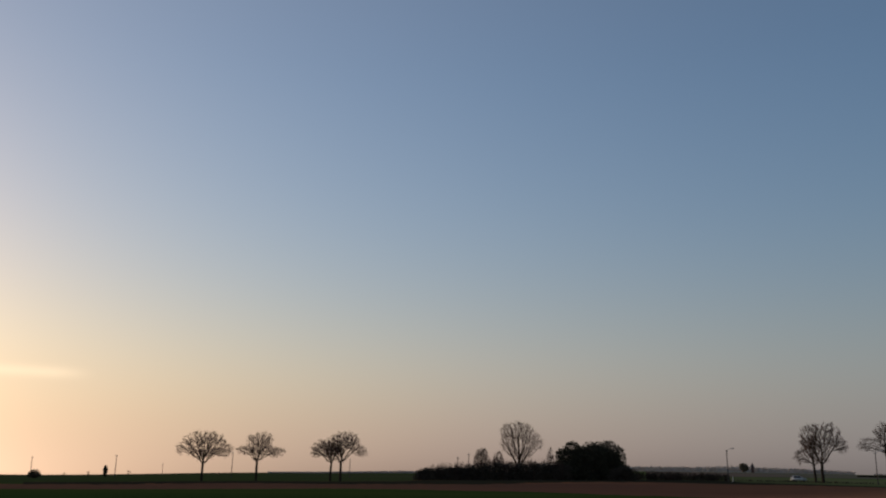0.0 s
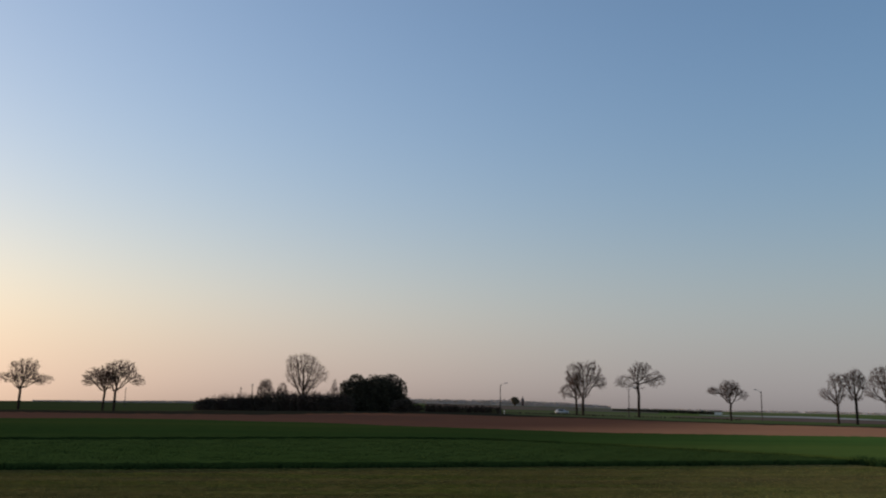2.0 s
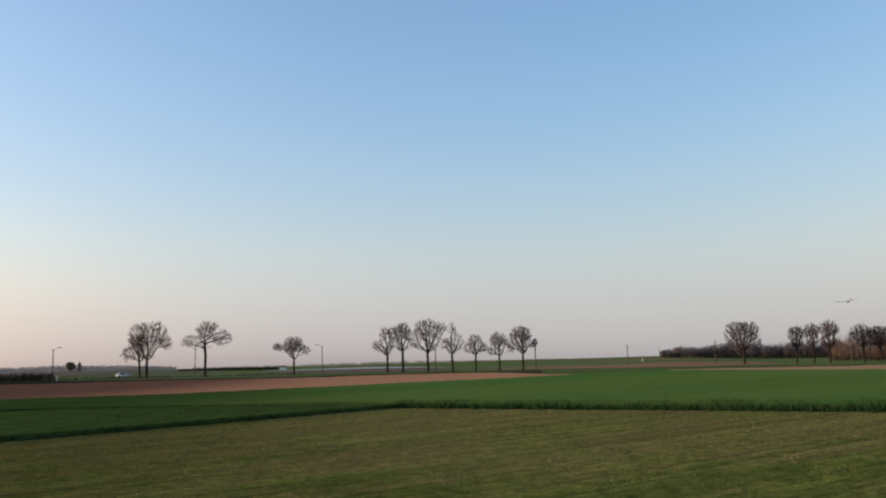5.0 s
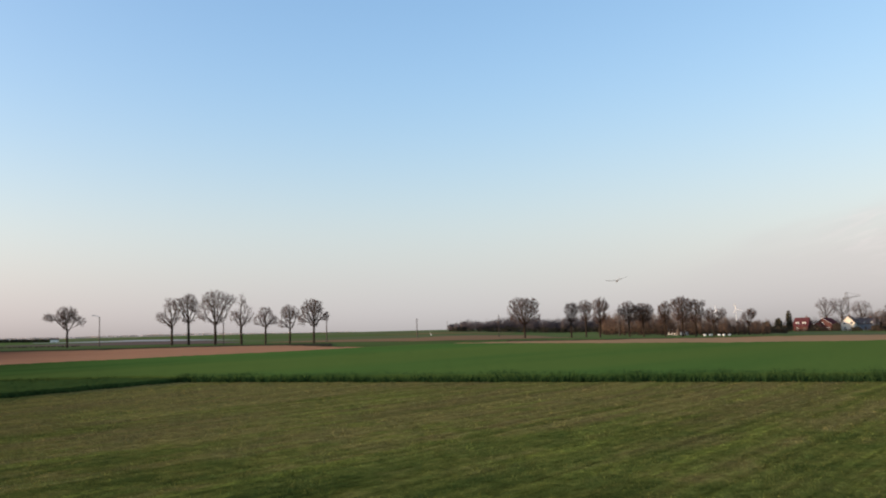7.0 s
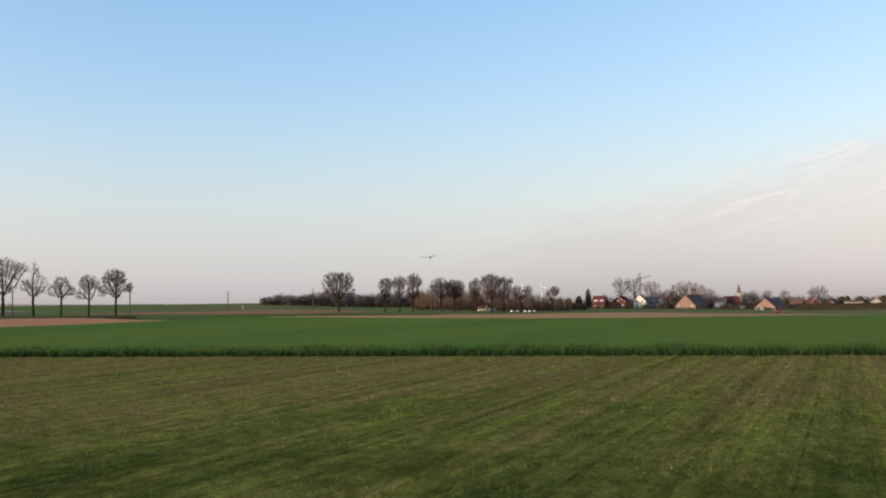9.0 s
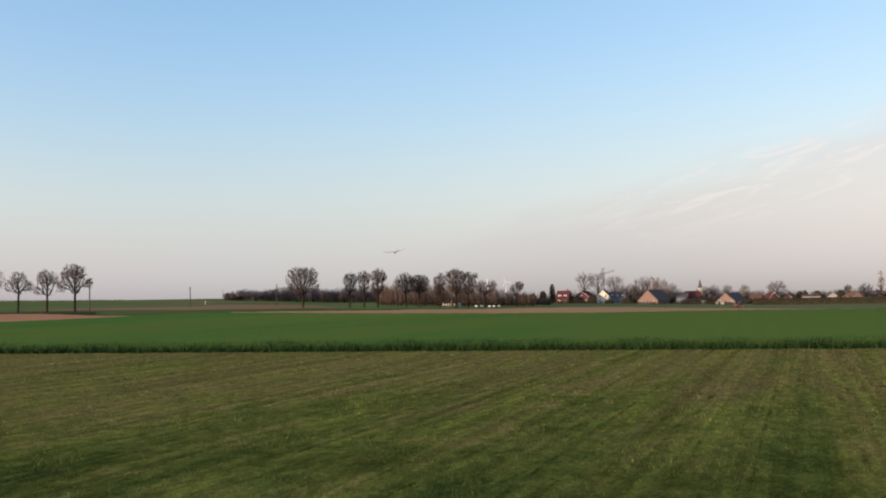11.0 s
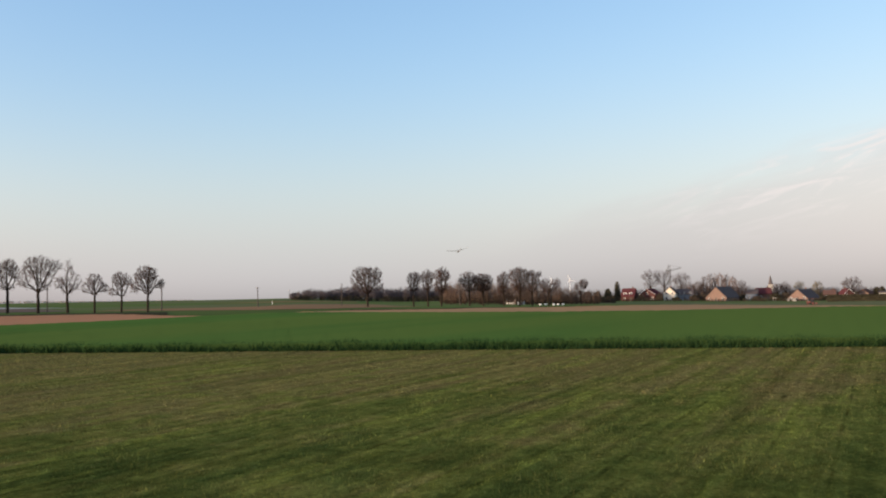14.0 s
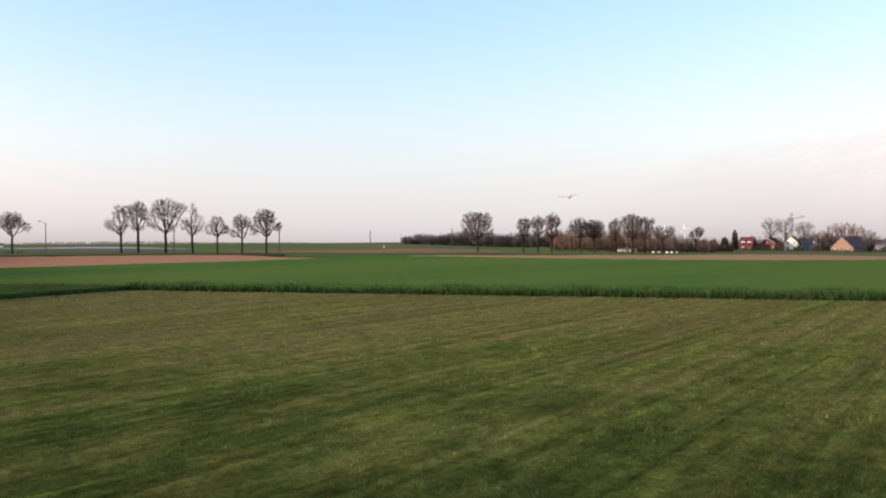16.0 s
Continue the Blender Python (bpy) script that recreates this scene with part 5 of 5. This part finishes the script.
VR = 520
for az, r, wpr, hpr, wall_k, wall, roof, depth, gable, rows, turn, label in [
    (78.4, VR, .0146, .0142, .40, "brick_red", "tile_red", 9, False, 1, -14, "red brick house with a bright red tiled roof"),
    (79.74, VR, .0185, .0135, .55, "brick_red", "tile_red", 9, True, 2, -25, "red brick house with a low red roof"),
    (81.0, VR + 8, .0132, .0150, .55, "plaster", "tile_dark", 11, True, 2, -8, "cream plastered house with its gable in the evening sun"),
    (81.85, VR + 14, .0180, .0125, .55, "blue_metal", "tile_dark", 9, False, 2, 0, "bluish house wing with a dark slate roof"),
    (84.19, VR - 10, .0245, .0155, .25, "brick", "tile_dark", 16, True, 1, -28, "pale brick barn with a wide gable and dark roof"),
    (85.9, VR + 20, .0125, .0110, .6, "blue_metal", "tile_dark", 9, False, 1, 0, "grey house with a dark roof"),
    (86.6, VR + 26, .0145, .0125, .5, "brick_dark", "tile_red", 9, False, 1, 8, "low house with a dull red tiled roof"),
    (88.92, VR - 10, .0223, .0120, .22, "brick", "tile_dark", 14, True, 1, -28, "pale brick farm building with a broad low gable"),
    (91.25, VR + 30, .0100, .0095, .45, "brick_red", "tile_red", 8, True, 1, 25, "small house with a bright red roof"),
    (90.35, VR + 34, .0120, .0085, .5, "brick_dark", "tile_brown", 8, False, 1, 0, "small brick house with a brown roof"),
    (92.3, VR + 40, .0110, .0085, .5, "brick", "tile_brown", 8, True, 1, -20, "brown-roofed house among garden trees"),
    (93.54, VR + 40, .0182, .0062, .75, "dull_plaster", "tile_dark", 8, False, 1, 0, "long low white building"),
    (94.63, VR + 44, .0110, .0085, .5, "dull_plaster", "tile_dark", 8, True, 1, 15, "white house with a steep gable"),
    (95.8, VR + 36, .0150, .0090, .35, "brick", "tile_brown", 12, True, 1, 25, "pale brick house with a broad gable"),
    (96.9, VR + 50, .0130, .0095, .5, "brick_dark", "tile_dark", 9, False, 1, 0, "dark brick house at the village end"),
    (98.3, VR + 50, .0130, .0095, .5, "brick", "tile_red", 9, True, 1, 10, "brick house with a red roof"),
    (70.97, 330, .0165, .0050, .7, "white_paint", "tile_brown", 5, False, 1, -30, "low white building behind the roadside trees"),
]:
    stand(house(wpr * r, depth, hpr * r * wall_k, hpr * r, wall, roof, label, gable, True, rows), az, r, turn)


def church():
    root = new("church")
    part("tower", bm_mesh("tower", box_bm(4.4, 4.4, 15.0, 0, 0, -3, 0.05), M["dull_plaster"]), root)
    bm = bmesh.new()
    bmesh.ops.create_cone(bm, cap_ends=True, segments=8, radius1=2.2, radius2=0.1, depth=9)
    bmesh.ops.translate(bm, vec=(0, 0, 16.4), verts=bm.verts)
    part("spire", bm_mesh("spire", bm, M["tile_dark"]), root, "pointed slate spire")
    for k in (-1, 1):
        part("louvre", bm_mesh("louvre", box_bm(0.9, 0.2, 2.4, k * 0.9, -2.02, 8.0), M["tile_dark"]), root)
    bm = box_bm(8, 16, 7, 0, 10.6, -3)
    part("nave", bm_mesh("nave", bm, M["brick"]), root)
    for side in (-1, 1):
        bm = bmesh.new()
        bmesh.ops.create_cube(bm, size=1)
        bmesh.ops.scale(bm, vec=(6.2, 16.4, 0.2), verts=bm.verts)
        bmesh.ops.translate(bm, vec=(3.1, 0, 0), verts=bm.verts)
        bmesh.ops.rotate(bm, matrix=Matrix.Rotation(radians(42), 3, "Y"), verts=bm.verts)
        if side < 0:
            bmesh.ops.rotate(bm, matrix=Matrix.Rotation(math.pi, 3, "Z"), verts=bm.verts)
        bmesh.ops.translate(bm, vec=(0, 10.6, 8.2), verts=bm.verts)
        part("roof_slope", bm_mesh("roof_slope", bm, M["tile_dark"]), root)
    return tagged(root, "village church with a square pale grey tower and pointed spire", "church")


stand(church(), 87.03, 880)
sp = new("chapel")
part("tower", bm_mesh("tower", box_bm(2.6, 2.6, 5.5, 0, 0, -0.5), M["brick_dark"]), sp)
bm = bmesh.new()
bmesh.ops.create_cone(bm, cap_ends=True, segments=4, radius1=1.9, radius2=0.1, depth=4.5)
bmesh.ops.translate(bm, vec=(0, 0, 7.2), verts=bm.verts)
part("spire", bm_mesh("spire", bm, M["tile_dark"]), sp)
stand(tagged(sp, "small far chapel tower with a pointed roof", "chapel"), 19.36, 880)

# trees of the village
for i, (az, r, h, w, mat) in enumerate([(79.1, 512, 4.2, 5, "hedge"), (80.3, 514, 5.0, 4, "hedge"), (81.35, 508, 2.6, 4, "evergreen"), (82.4, 512, 3.6, 5, "hedge"), (83.0, 516, 4.6, 5, "hedge"), (85.2, 514, 3.4, 5, "evergreen"),
                                         (86.2, 508, 3.0, 5, "hedge"), (87.3, 512, 4.4, 6, "evergreen"), (87.9, 514, 5.0, 5, "hedge"), (90.0, 505, 3.0, 4, "evergreen"), (78.9, 506, 1.8, 3, "evergreen")]):
    stand(bush(w, 3.5, h, 1300, 200 + i, mat, 0.55, "rounded garden shrub between the village houses", "shrub", 7, "shrub", 0.08, "garden shrubs", full=True), az, r)
for i, (az, r, h, w, fork, mat, label) in enumerate([
    (79.75, 545, .0345, .0254, .3, "twig", "big bare tree over the village houses"), (80.6, 548, .0355, .024, .3, "twig", "big bare tree over the village houses"), (81.7, 540, .0305, .0235, .3, "twig", "bare tree with a dense crown beside the cream house"),
    (82.7, 535, .0220, .0165, .12, "brown_twig", "brownish bare shrub tree in a garden"), (83.05, 552, .0255, .010, .08, "pale_twig", "upright brown poplar in a close row"), (83.4, 552, .0285, .010, .08, "pale_twig", "upright brown poplar in a close row"), (83.75, 554, .0300, .010, .08, "pale_twig", "upright brown poplar in a close row"),
    (84.1, 552, .0300, .010, .08, "pale_twig", "upright brown poplar in a close row"), (84.45, 554, .0285, .010, .08, "pale_twig", "upright brown poplar in a close row"), (84.8, 552, .0260, .010, .08, "pale_twig", "upright brown poplar in a close row"), (82.2, 545, .0200, .013, .15, "brown_twig", "brownish bare shrub tree in a garden"),
    (85.3, 535, .0225, .0155, .1, "twig", "dark bare tree behind the barn"), (87.9, 560, .0185, .0145, .2, "twig", "leafless tree in a village garden"), (88.7, 570, .0195, .014, .2, "olive", "garden tree with first leaves"), (89.7, 560, .0190, .013, .2, "olive", "garden tree with first leaves"),
    (91.6, 555, .0225, .0230, .2, "twig", "round bare tree over the red roof"), (96.55, 555, .0182, .0160, .15, "bark", "dark bare tree with a dense round crown near the village end"), (95.6, 560, .0172, .0092, .2, "bark", "dark bare tree near the village end"), (97.35, 565, .0300, .0075, .05, "pale_twig", "tall pale brown columnar poplar by the village end"), (87.4, 560, .0175, .014, .25, "twig", "bare tree by the church")]):
    stand(bare_tree(h * r, w * r, fork, 3, 120 + i, label=label, mat=mat, r_tip=(0.09 if w < .008 else 0.066) if mat == "pale_twig" else 0.032, points=560, step=0.28, up=0.5 if w < .0105 else 0.15), az, r)
for i, (az, r, h, w) in enumerate([(77.02, 500, .0150, .0090), (77.64, 505, .0245, .0075), (76.3, 495, .012, .010), (75.7, 480, .012, .012), (92.9, 565, .011, .006), (93.2, 565, .012, .006), (93.9, 565, .011, .006), (95.2, 560, .012, .008)]):
    stand(bush(w * r, w * r, h * r, 2600, 150 + i, "evergreen", 0.7, "dark pointed conifer in a village garden", "tree", 7, "conifer", 0.15), az, r)
clipped_hedge("garden_hedge", 90.2, 99.6, 480, 3.3, 1.6, 16000, "evergreen", 160, "long clipped dark brown hedge")
thicket("yard_growth", 76.0, 90.3, 496, 506, 520, [(76, 3.0), (77.4, 2.6), (78, 1.6), (79.2, 2.4), (80.4, 2.2), (81, 1.4), (82.6, 2.6), (83.2, 1.4), (85, 1.6), (86, 2.4), (88, 1.8), (89, 1.2), (90.3, 2.6)], "twig", 161, "dark hedges and shrubs before the village yards", rad=0.05, leaves=8000, twigs=8, leaf_mat="evergreen", leaf=0.45, low=0.02, category="hedge")


# ---- crane and wind turbines ----
def crane():
    root = new("tower_crane")
    h, s = 22.0, 0.6
    segs = []
    for x in (-s, s):
        for y in (-s, s):
            segs.append((x, y, -0.5, x, y, h, 0.11, 0.11))
    for k in range(12):
        z, z2 = k * h / 12, (k + 1) * h / 12
        segs += [(-s, -s, z, s, -s, z2, 0.07, 0.07), (s, s, z, -s, s, z2, 0.07, 0.07), (-s, s, z, -s, -s, z2, 0.07, 0.07), (s, -s, z, s, s, z2, 0.07, 0.07)]
    v, f = tubes(segs, 4)
    part("mast", mesh_from("mast", v, f, M["crane_steel"]), root)
    jib = []
    n = 12
    for k in range(n):
        x, x2 = k * 7.4 / n, (k + 1) * 7.4 / n
        z, z2 = h - 3.8 + x * 0.2, h - 3.8 + x2 * 0.2
        jib += [(x, -0.3, z, x2, -0.3, z2, 0.07, 0.07), (x, 0.3, z, x2, 0.3, z2, 0.07, 0.07), (x, 0, z + 0.6, x2, 0, z2 + 0.6, 0.07, 0.07), (x, -0.3, z, x2, 0, z2 + 0.6, 0.06, 0.06), (x, 0.3, z, x2, 0, z2 + 0.6, 0.06, 0.06)]
    v, f = tubes(jib, 4)
    part("jib", mesh_from("jib", v, f, M["crane_steel"]), root)
    part("counterweight", bm_mesh("counterweight", box_bm(0.9, 0.8, 0.9, -1.6, 0, h - 4.0, 0.05), M["crane_steel"]), root)
    v, f = tubes([(-2.4, 0, h - 3.2, 0, 0, h - 3.4, 0.15, 0.15), (0, 0, h, 6.5, 0, h - 1.6, 0.05, 0.05), (0, 0, h, -2.2, 0, h - 4.4, 0.05, 0.05)], 4)
    part("counter_jib", mesh_from("counter_jib", v, f, M["crane_steel"]), root)
    return tagged(root, "slim tower crane over the village roofs", "crane")


stand(crane(), 80.95, 560)


def turbine(spin, label):
    root = new("wind_turbine")
    v, f = tubes([(0, 0, -20, 0, 0, 95, 1.4, 0.8)], 14)
    part("tower", mesh_from("tower", v, f, M["turbine_white"], True), root)
    part("nacelle", bm_mesh("nacelle", box_bm(3.6, 9.0, 3.6, 0, 1.5, 94, 0.6), M["turbine_white"]), root)
    bm = bmesh.new()
    bmesh.ops.create_uvsphere(bm, u_segments=12, v_segments=8, radius=2.2)
    bmesh.ops.translate(bm, vec=(0, -3.6, 96), verts=bm.verts)
    part("hub", bm_mesh("hub", bm, M["turbine_white"], True), root)
    for k in range(3):
        a = radians(spin + 120 * k)
        d, e = Vector((math.sin(a), 0, math.cos(a))), Vector((math.cos(a), 0, -math.sin(a)))
        bm = bmesh.new()
        rings = []
        for q, wd in ((1.5, 1.3), (5, 2.3), (11, 2.0), (20, 1.3), (28, 0.5)):
            c = Vector((0, -3.8, 96)) + d * q
            rings.append([bm.verts.new(c + e * wd * 0.6 + Vector((0, 0.0, 0))), bm.verts.new(c + Vector((0, -0.35, 0))), bm.verts.new(c - e * wd * 0.6), bm.verts.new(c + Vector((0, 0.35, 0)))])
        for r1, r2 in zip(rings, rings[1:]):
            for i in range(4):
                bm.faces.new((r1[i], r1[(i + 1) % 4], r2[(i + 1) % 4], r2[i]))
        bm.faces.new(rings[0][::-1])
        bm.faces.new(rings[-1])
        part("blade", bm_mesh("blade", bm, M["turbine_white"]), root)
    return tagged(root, label, "wind turbine", "wind turbines")


stand(turbine(-20, "white wind turbine far beyond the village wood"), 74.6, 4300, sink=9)
stand(turbine(-12, "white wind turbine far beyond the village wood"), 73.4, 4500, sink=9)


# ---- vehicles ----
def wheel(parent, x, y, r, w, rim="steel"):
    bm = bmesh.new()
    bmesh.ops.create_cone(bm, cap_ends=True, segments=18, radius1=r, radius2=r, depth=w)
    bmesh.ops.bevel(bm, geom=[e for e in bm.edges if abs(e.verts[0].co.z - e.verts[1].co.z) < 1e-5], offset=w * 0.2, segments=2, affect="EDGES")
    bmesh.ops.rotate(bm, matrix=Matrix.Rotation(math.pi / 2, 3, "X"), verts=bm.verts)
    t = part("wheel", bm_mesh("wheel", bm, M["rubber"], False), parent, where=pose(x, y, r))
    bm = bmesh.new()
    bmesh.ops.create_cone(bm, cap_ends=True, segments=14, radius1=r * 0.55, radius2=r * 0.55, depth=w * 1.06)
    bmesh.ops.rotate(bm, matrix=Matrix.Rotation(math.pi / 2, 3, "X"), verts=bm.verts)
    part("rim", bm_mesh("rim", bm, M[rim]), t)


def car(label, paint="car_white"):
    root = new("car")
    prof = [(-2.05, 0.32), (2.05, 0.32), (2.1, 0.62), (1.95, 0.82), (1.05, 0.92), (0.45, 1.42), (-1.3, 1.46), (-1.95, 0.98), (-2.1, 0.7)]
    bm = bmesh.new()
    a = [bm.verts.new((x, -0.82, z)) for x, z in prof]
    b = [bm.verts.new((x, 0.82, z)) for x, z in prof]
    bm.faces.new(a)
    bm.faces.new(b[::-1])
    for i in range(len(prof)):
        j = (i + 1) % len(prof)
        bm.faces.new((a[i], b[i], b[j], a[j]))
    for v in bm.verts:
        if v.co.z > 1.2:
            v.co.y *= 0.82
    bmesh.ops.bevel(bm, geom=bm.edges[:], offset=0.06, segments=2, affect="EDGES")
    part("body", bm_mesh("body", bm, M[paint], True), root)
    for y in (-1, 1):
        for x0, x1 in ((-1.2, -0.45), (-0.35, 0.4)):
            bm = bmesh.new()
            q = [bm.verts.new(p) for p in ((x0 - 0.15, 0.815 * y, 0.97), (x1 + 0.2, 0.815 * y, 0.97), (x1, 0.735 * y, 1.33), (x0, 0.735 * y, 1.33))]
            fc = bm.faces.new(q)
            bmesh.ops.solidify(bm, geom=[fc], thickness=0.03)
            part("side_window", bm_mesh("side_window", bm, M["glass"]), root)
    for x in (-1.3, 1.3):
        for y in (-0.75, 0.75):
            wheel(root, x, y, 0.32, 0.2)
    return tagged(root, label, "car")


stand(car("white car driving on the road behind the fields"), 21.9, 264, 4)


def bale():
    bm = bmesh.new()
    bmesh.ops.create_cone(bm, cap_ends=True, segments=20, radius1=0.26, radius2=0.26, depth=0.9)
    bmesh.ops.bevel(bm, geom=[e for e in bm.edges if abs(e.verts[0].co.z - e.verts[1].co.z) < 1e-5], offset=0.12, segments=3, affect="EDGES")
    bmesh.ops.rotate(bm, matrix=Matrix.Rotation(math.pi / 2, 3, "Y"), verts=bm.verts)
    bmesh.ops.translate(bm, vec=(0, 0, 0.25), verts=bm.verts)
    return tagged(new("silage_bale", bm_mesh("silage_bale", bm, M["white_paint"], True)), "round silage bale wrapped in white film", "bale", "silage bales")


for az, r, tn in ((72.62, 285, 4), (72.95, 286, 10), (73.0, 287, -4), (73.5, 286, 0), (73.78, 285, 20), (74.1, 286, 0)):
    stand(bale(), az, r, tn)


def tractor():
    root = new("tractor")
    part("bonnet", bm_mesh("bonnet", box_bm(1.9, 0.85, 0.85, 0.95, 0, 0.9, 0.08), M["tractor_red"]), root, "red engine bonnet")
    bm = box_bm(1.5, 1.4, 1.6, -0.7, 0, 1.15, 0.1)
    part("cab", bm_mesh("cab", bm, M["glass"]), root, "dark glazed cab")
    part("roof", bm_mesh("roof", box_bm(1.7, 1.6, 0.2, -0.7, 0, 2.75, 0.06), M["tractor_red"]), root)
    part("chassis", bm_mesh("chassis", box_bm(3.3, 0.6, 0.45, 0.1, 0, 0.5, 0.05), M["rubber"]), root)
    for y in (-0.95, 0.95):
        wheel(root, -0.85, y, 0.85, 0.5, "tractor_red")
        wheel(root, 1.35, y, 0.58, 0.38, "tractor_red")
    v, f = tubes([(1.0, 0.3, 1.7, 1.0, 0.3, 2.5, 0.05, 0.05)], 6)
    part("exhaust", mesh_from("exhaust", v, f, M["steel"]), root)
    part("implement", bm_mesh("implement", box_bm(0.9, 2.6, 0.8, -2.3, 0, 0.35, 0.06), M["tractor_red"]), root, "red implement on the rear linkage")
    return tagged(root, "red tractor at work on the bare field", "tractor")


stand(tractor(), 89.28, 432, 180)
mk = new("marker_post")
v, f = tubes([(0, 0, -0.2, 0, 0, 1.2, 0.09, 0.08)], 6)
part("post", mesh_from("post", v, f, M["white_paint"]), mk)
stand(tagged(mk, "short white marker post at the roadside", "post", "marker posts"), 18.16, 226)
p = at(55.0, 330)
copy_thing(mk, pose(p.x, p.y, p.z))
for az, r, w, h, tn in ((87.2, 512, 1.8, 1.9, 20), (88.0, 500, 1.5, 1.2, -10), (88.35, 498, 2.0, 1.5, -15)):
    stand(house(w, 2.2, h * 0.8, h, "dull_plaster", "dull_plaster", "small whitish garden shed in a village yard", False, False, 1, name="shed", category="shed", openings=False), az, r, tn)
shed = house(4.0, 3.0, 1.5, 1.9, "white_paint", "tile_dark", "small white shed at the end of the dark hedge", False, False, 1, name="shed", category="shed", openings=False)
stand(shed, 31.62, 518)


# ---- the model glider over the fields ----
def glider():
    root = new("model_glider")
    bm = bmesh.new()
    rings = []
    for x, rad in ((0.42, 0.01), (0.36, 0.05), (0.18, 0.075), (-0.05, 0.065), (-0.35, 0.028), (-0.85, 0.016), (-0.95, 0.012)):
        rings.append([bm.verts.new((x, rad * math.cos(a), rad * math.sin(a))) for a in (k * math.pi / 5 for k in range(10))])
    for r1, r2 in zip(rings, rings[1:]):
        for i in range(10):
            bm.faces.new((r1[i], r1[(i + 1) % 10], r2[(i + 1) % 10], r2[i]))
    bm.faces.new(rings[0])
    bm.faces.new(rings[-1][::-1])
    part("fuselage", bm_mesh("fuselage", bm, M["glider"], True), root, "slim tapered fuselage")

    def wing(name, spans, axis):
        bm = bmesh.new()
        sec = []
        for s, lift, x, ch in spans:
            pts = ((x + ch * 0.5, 0), (x + ch * 0.2, ch * 0.06), (x - ch * 0.5, 0), (x + ch * 0.1, -ch * 0.03))
            sec.append([bm.verts.new((px, s, lift + pz) if axis == "y" else (px, pz, s + lift)) for px, pz in pts])
        for r1, r2 in zip(sec, sec[1:]):
            for i in range(4):
                bm.faces.new((r1[i], r1[(i + 1) % 4], r2[(i + 1) % 4], r2[i]))
        bm.faces.new(sec[0])
        bm.faces.new(sec[-1][::-1])
        return part(name, bm_mesh(name, bm, M["glider"]), root)

    wing("wing", [(0.0, 0.08, 0.05, 0.24), (0.5, 0.11, 0.05, 0.22), (0.85, 0.20, 0.04, 0.15), (1.05, 0.27, 0.02, 0.07)], "y")
    wing("wing", [(0.0, 0.08, 0.05, 0.24), (-0.5, 0.11, 0.05, 0.22), (-0.85, 0.20, 0.04, 0.15), (-1.05, 0.27, 0.02, 0.07)], "y")
    wing("tailplane", [(-0.3, 0.02, -0.86, 0.09), (0.0, 0.02, -0.85, 0.13), (0.3, 0.02, -0.86, 0.09)], "y")
    wing("fin", [(0.0, 0.0, -0.88, 0.16), (0.22, 0.0, -0.92, 0.09)], "z")
    return tagged(root, "small grey model glider in flight over the fields", "model aircraft")


gl = glider()
ga = radians(67.3)
gl.matrix_world = Matrix.Translation((76 * math.sin(ga), 76 * math.cos(ga), 5.45)) @ pose(0, 0, 0, 0, 0, -67.3 + 90 + 12) @ pose(0, 0, 0, -9, 6, 0)
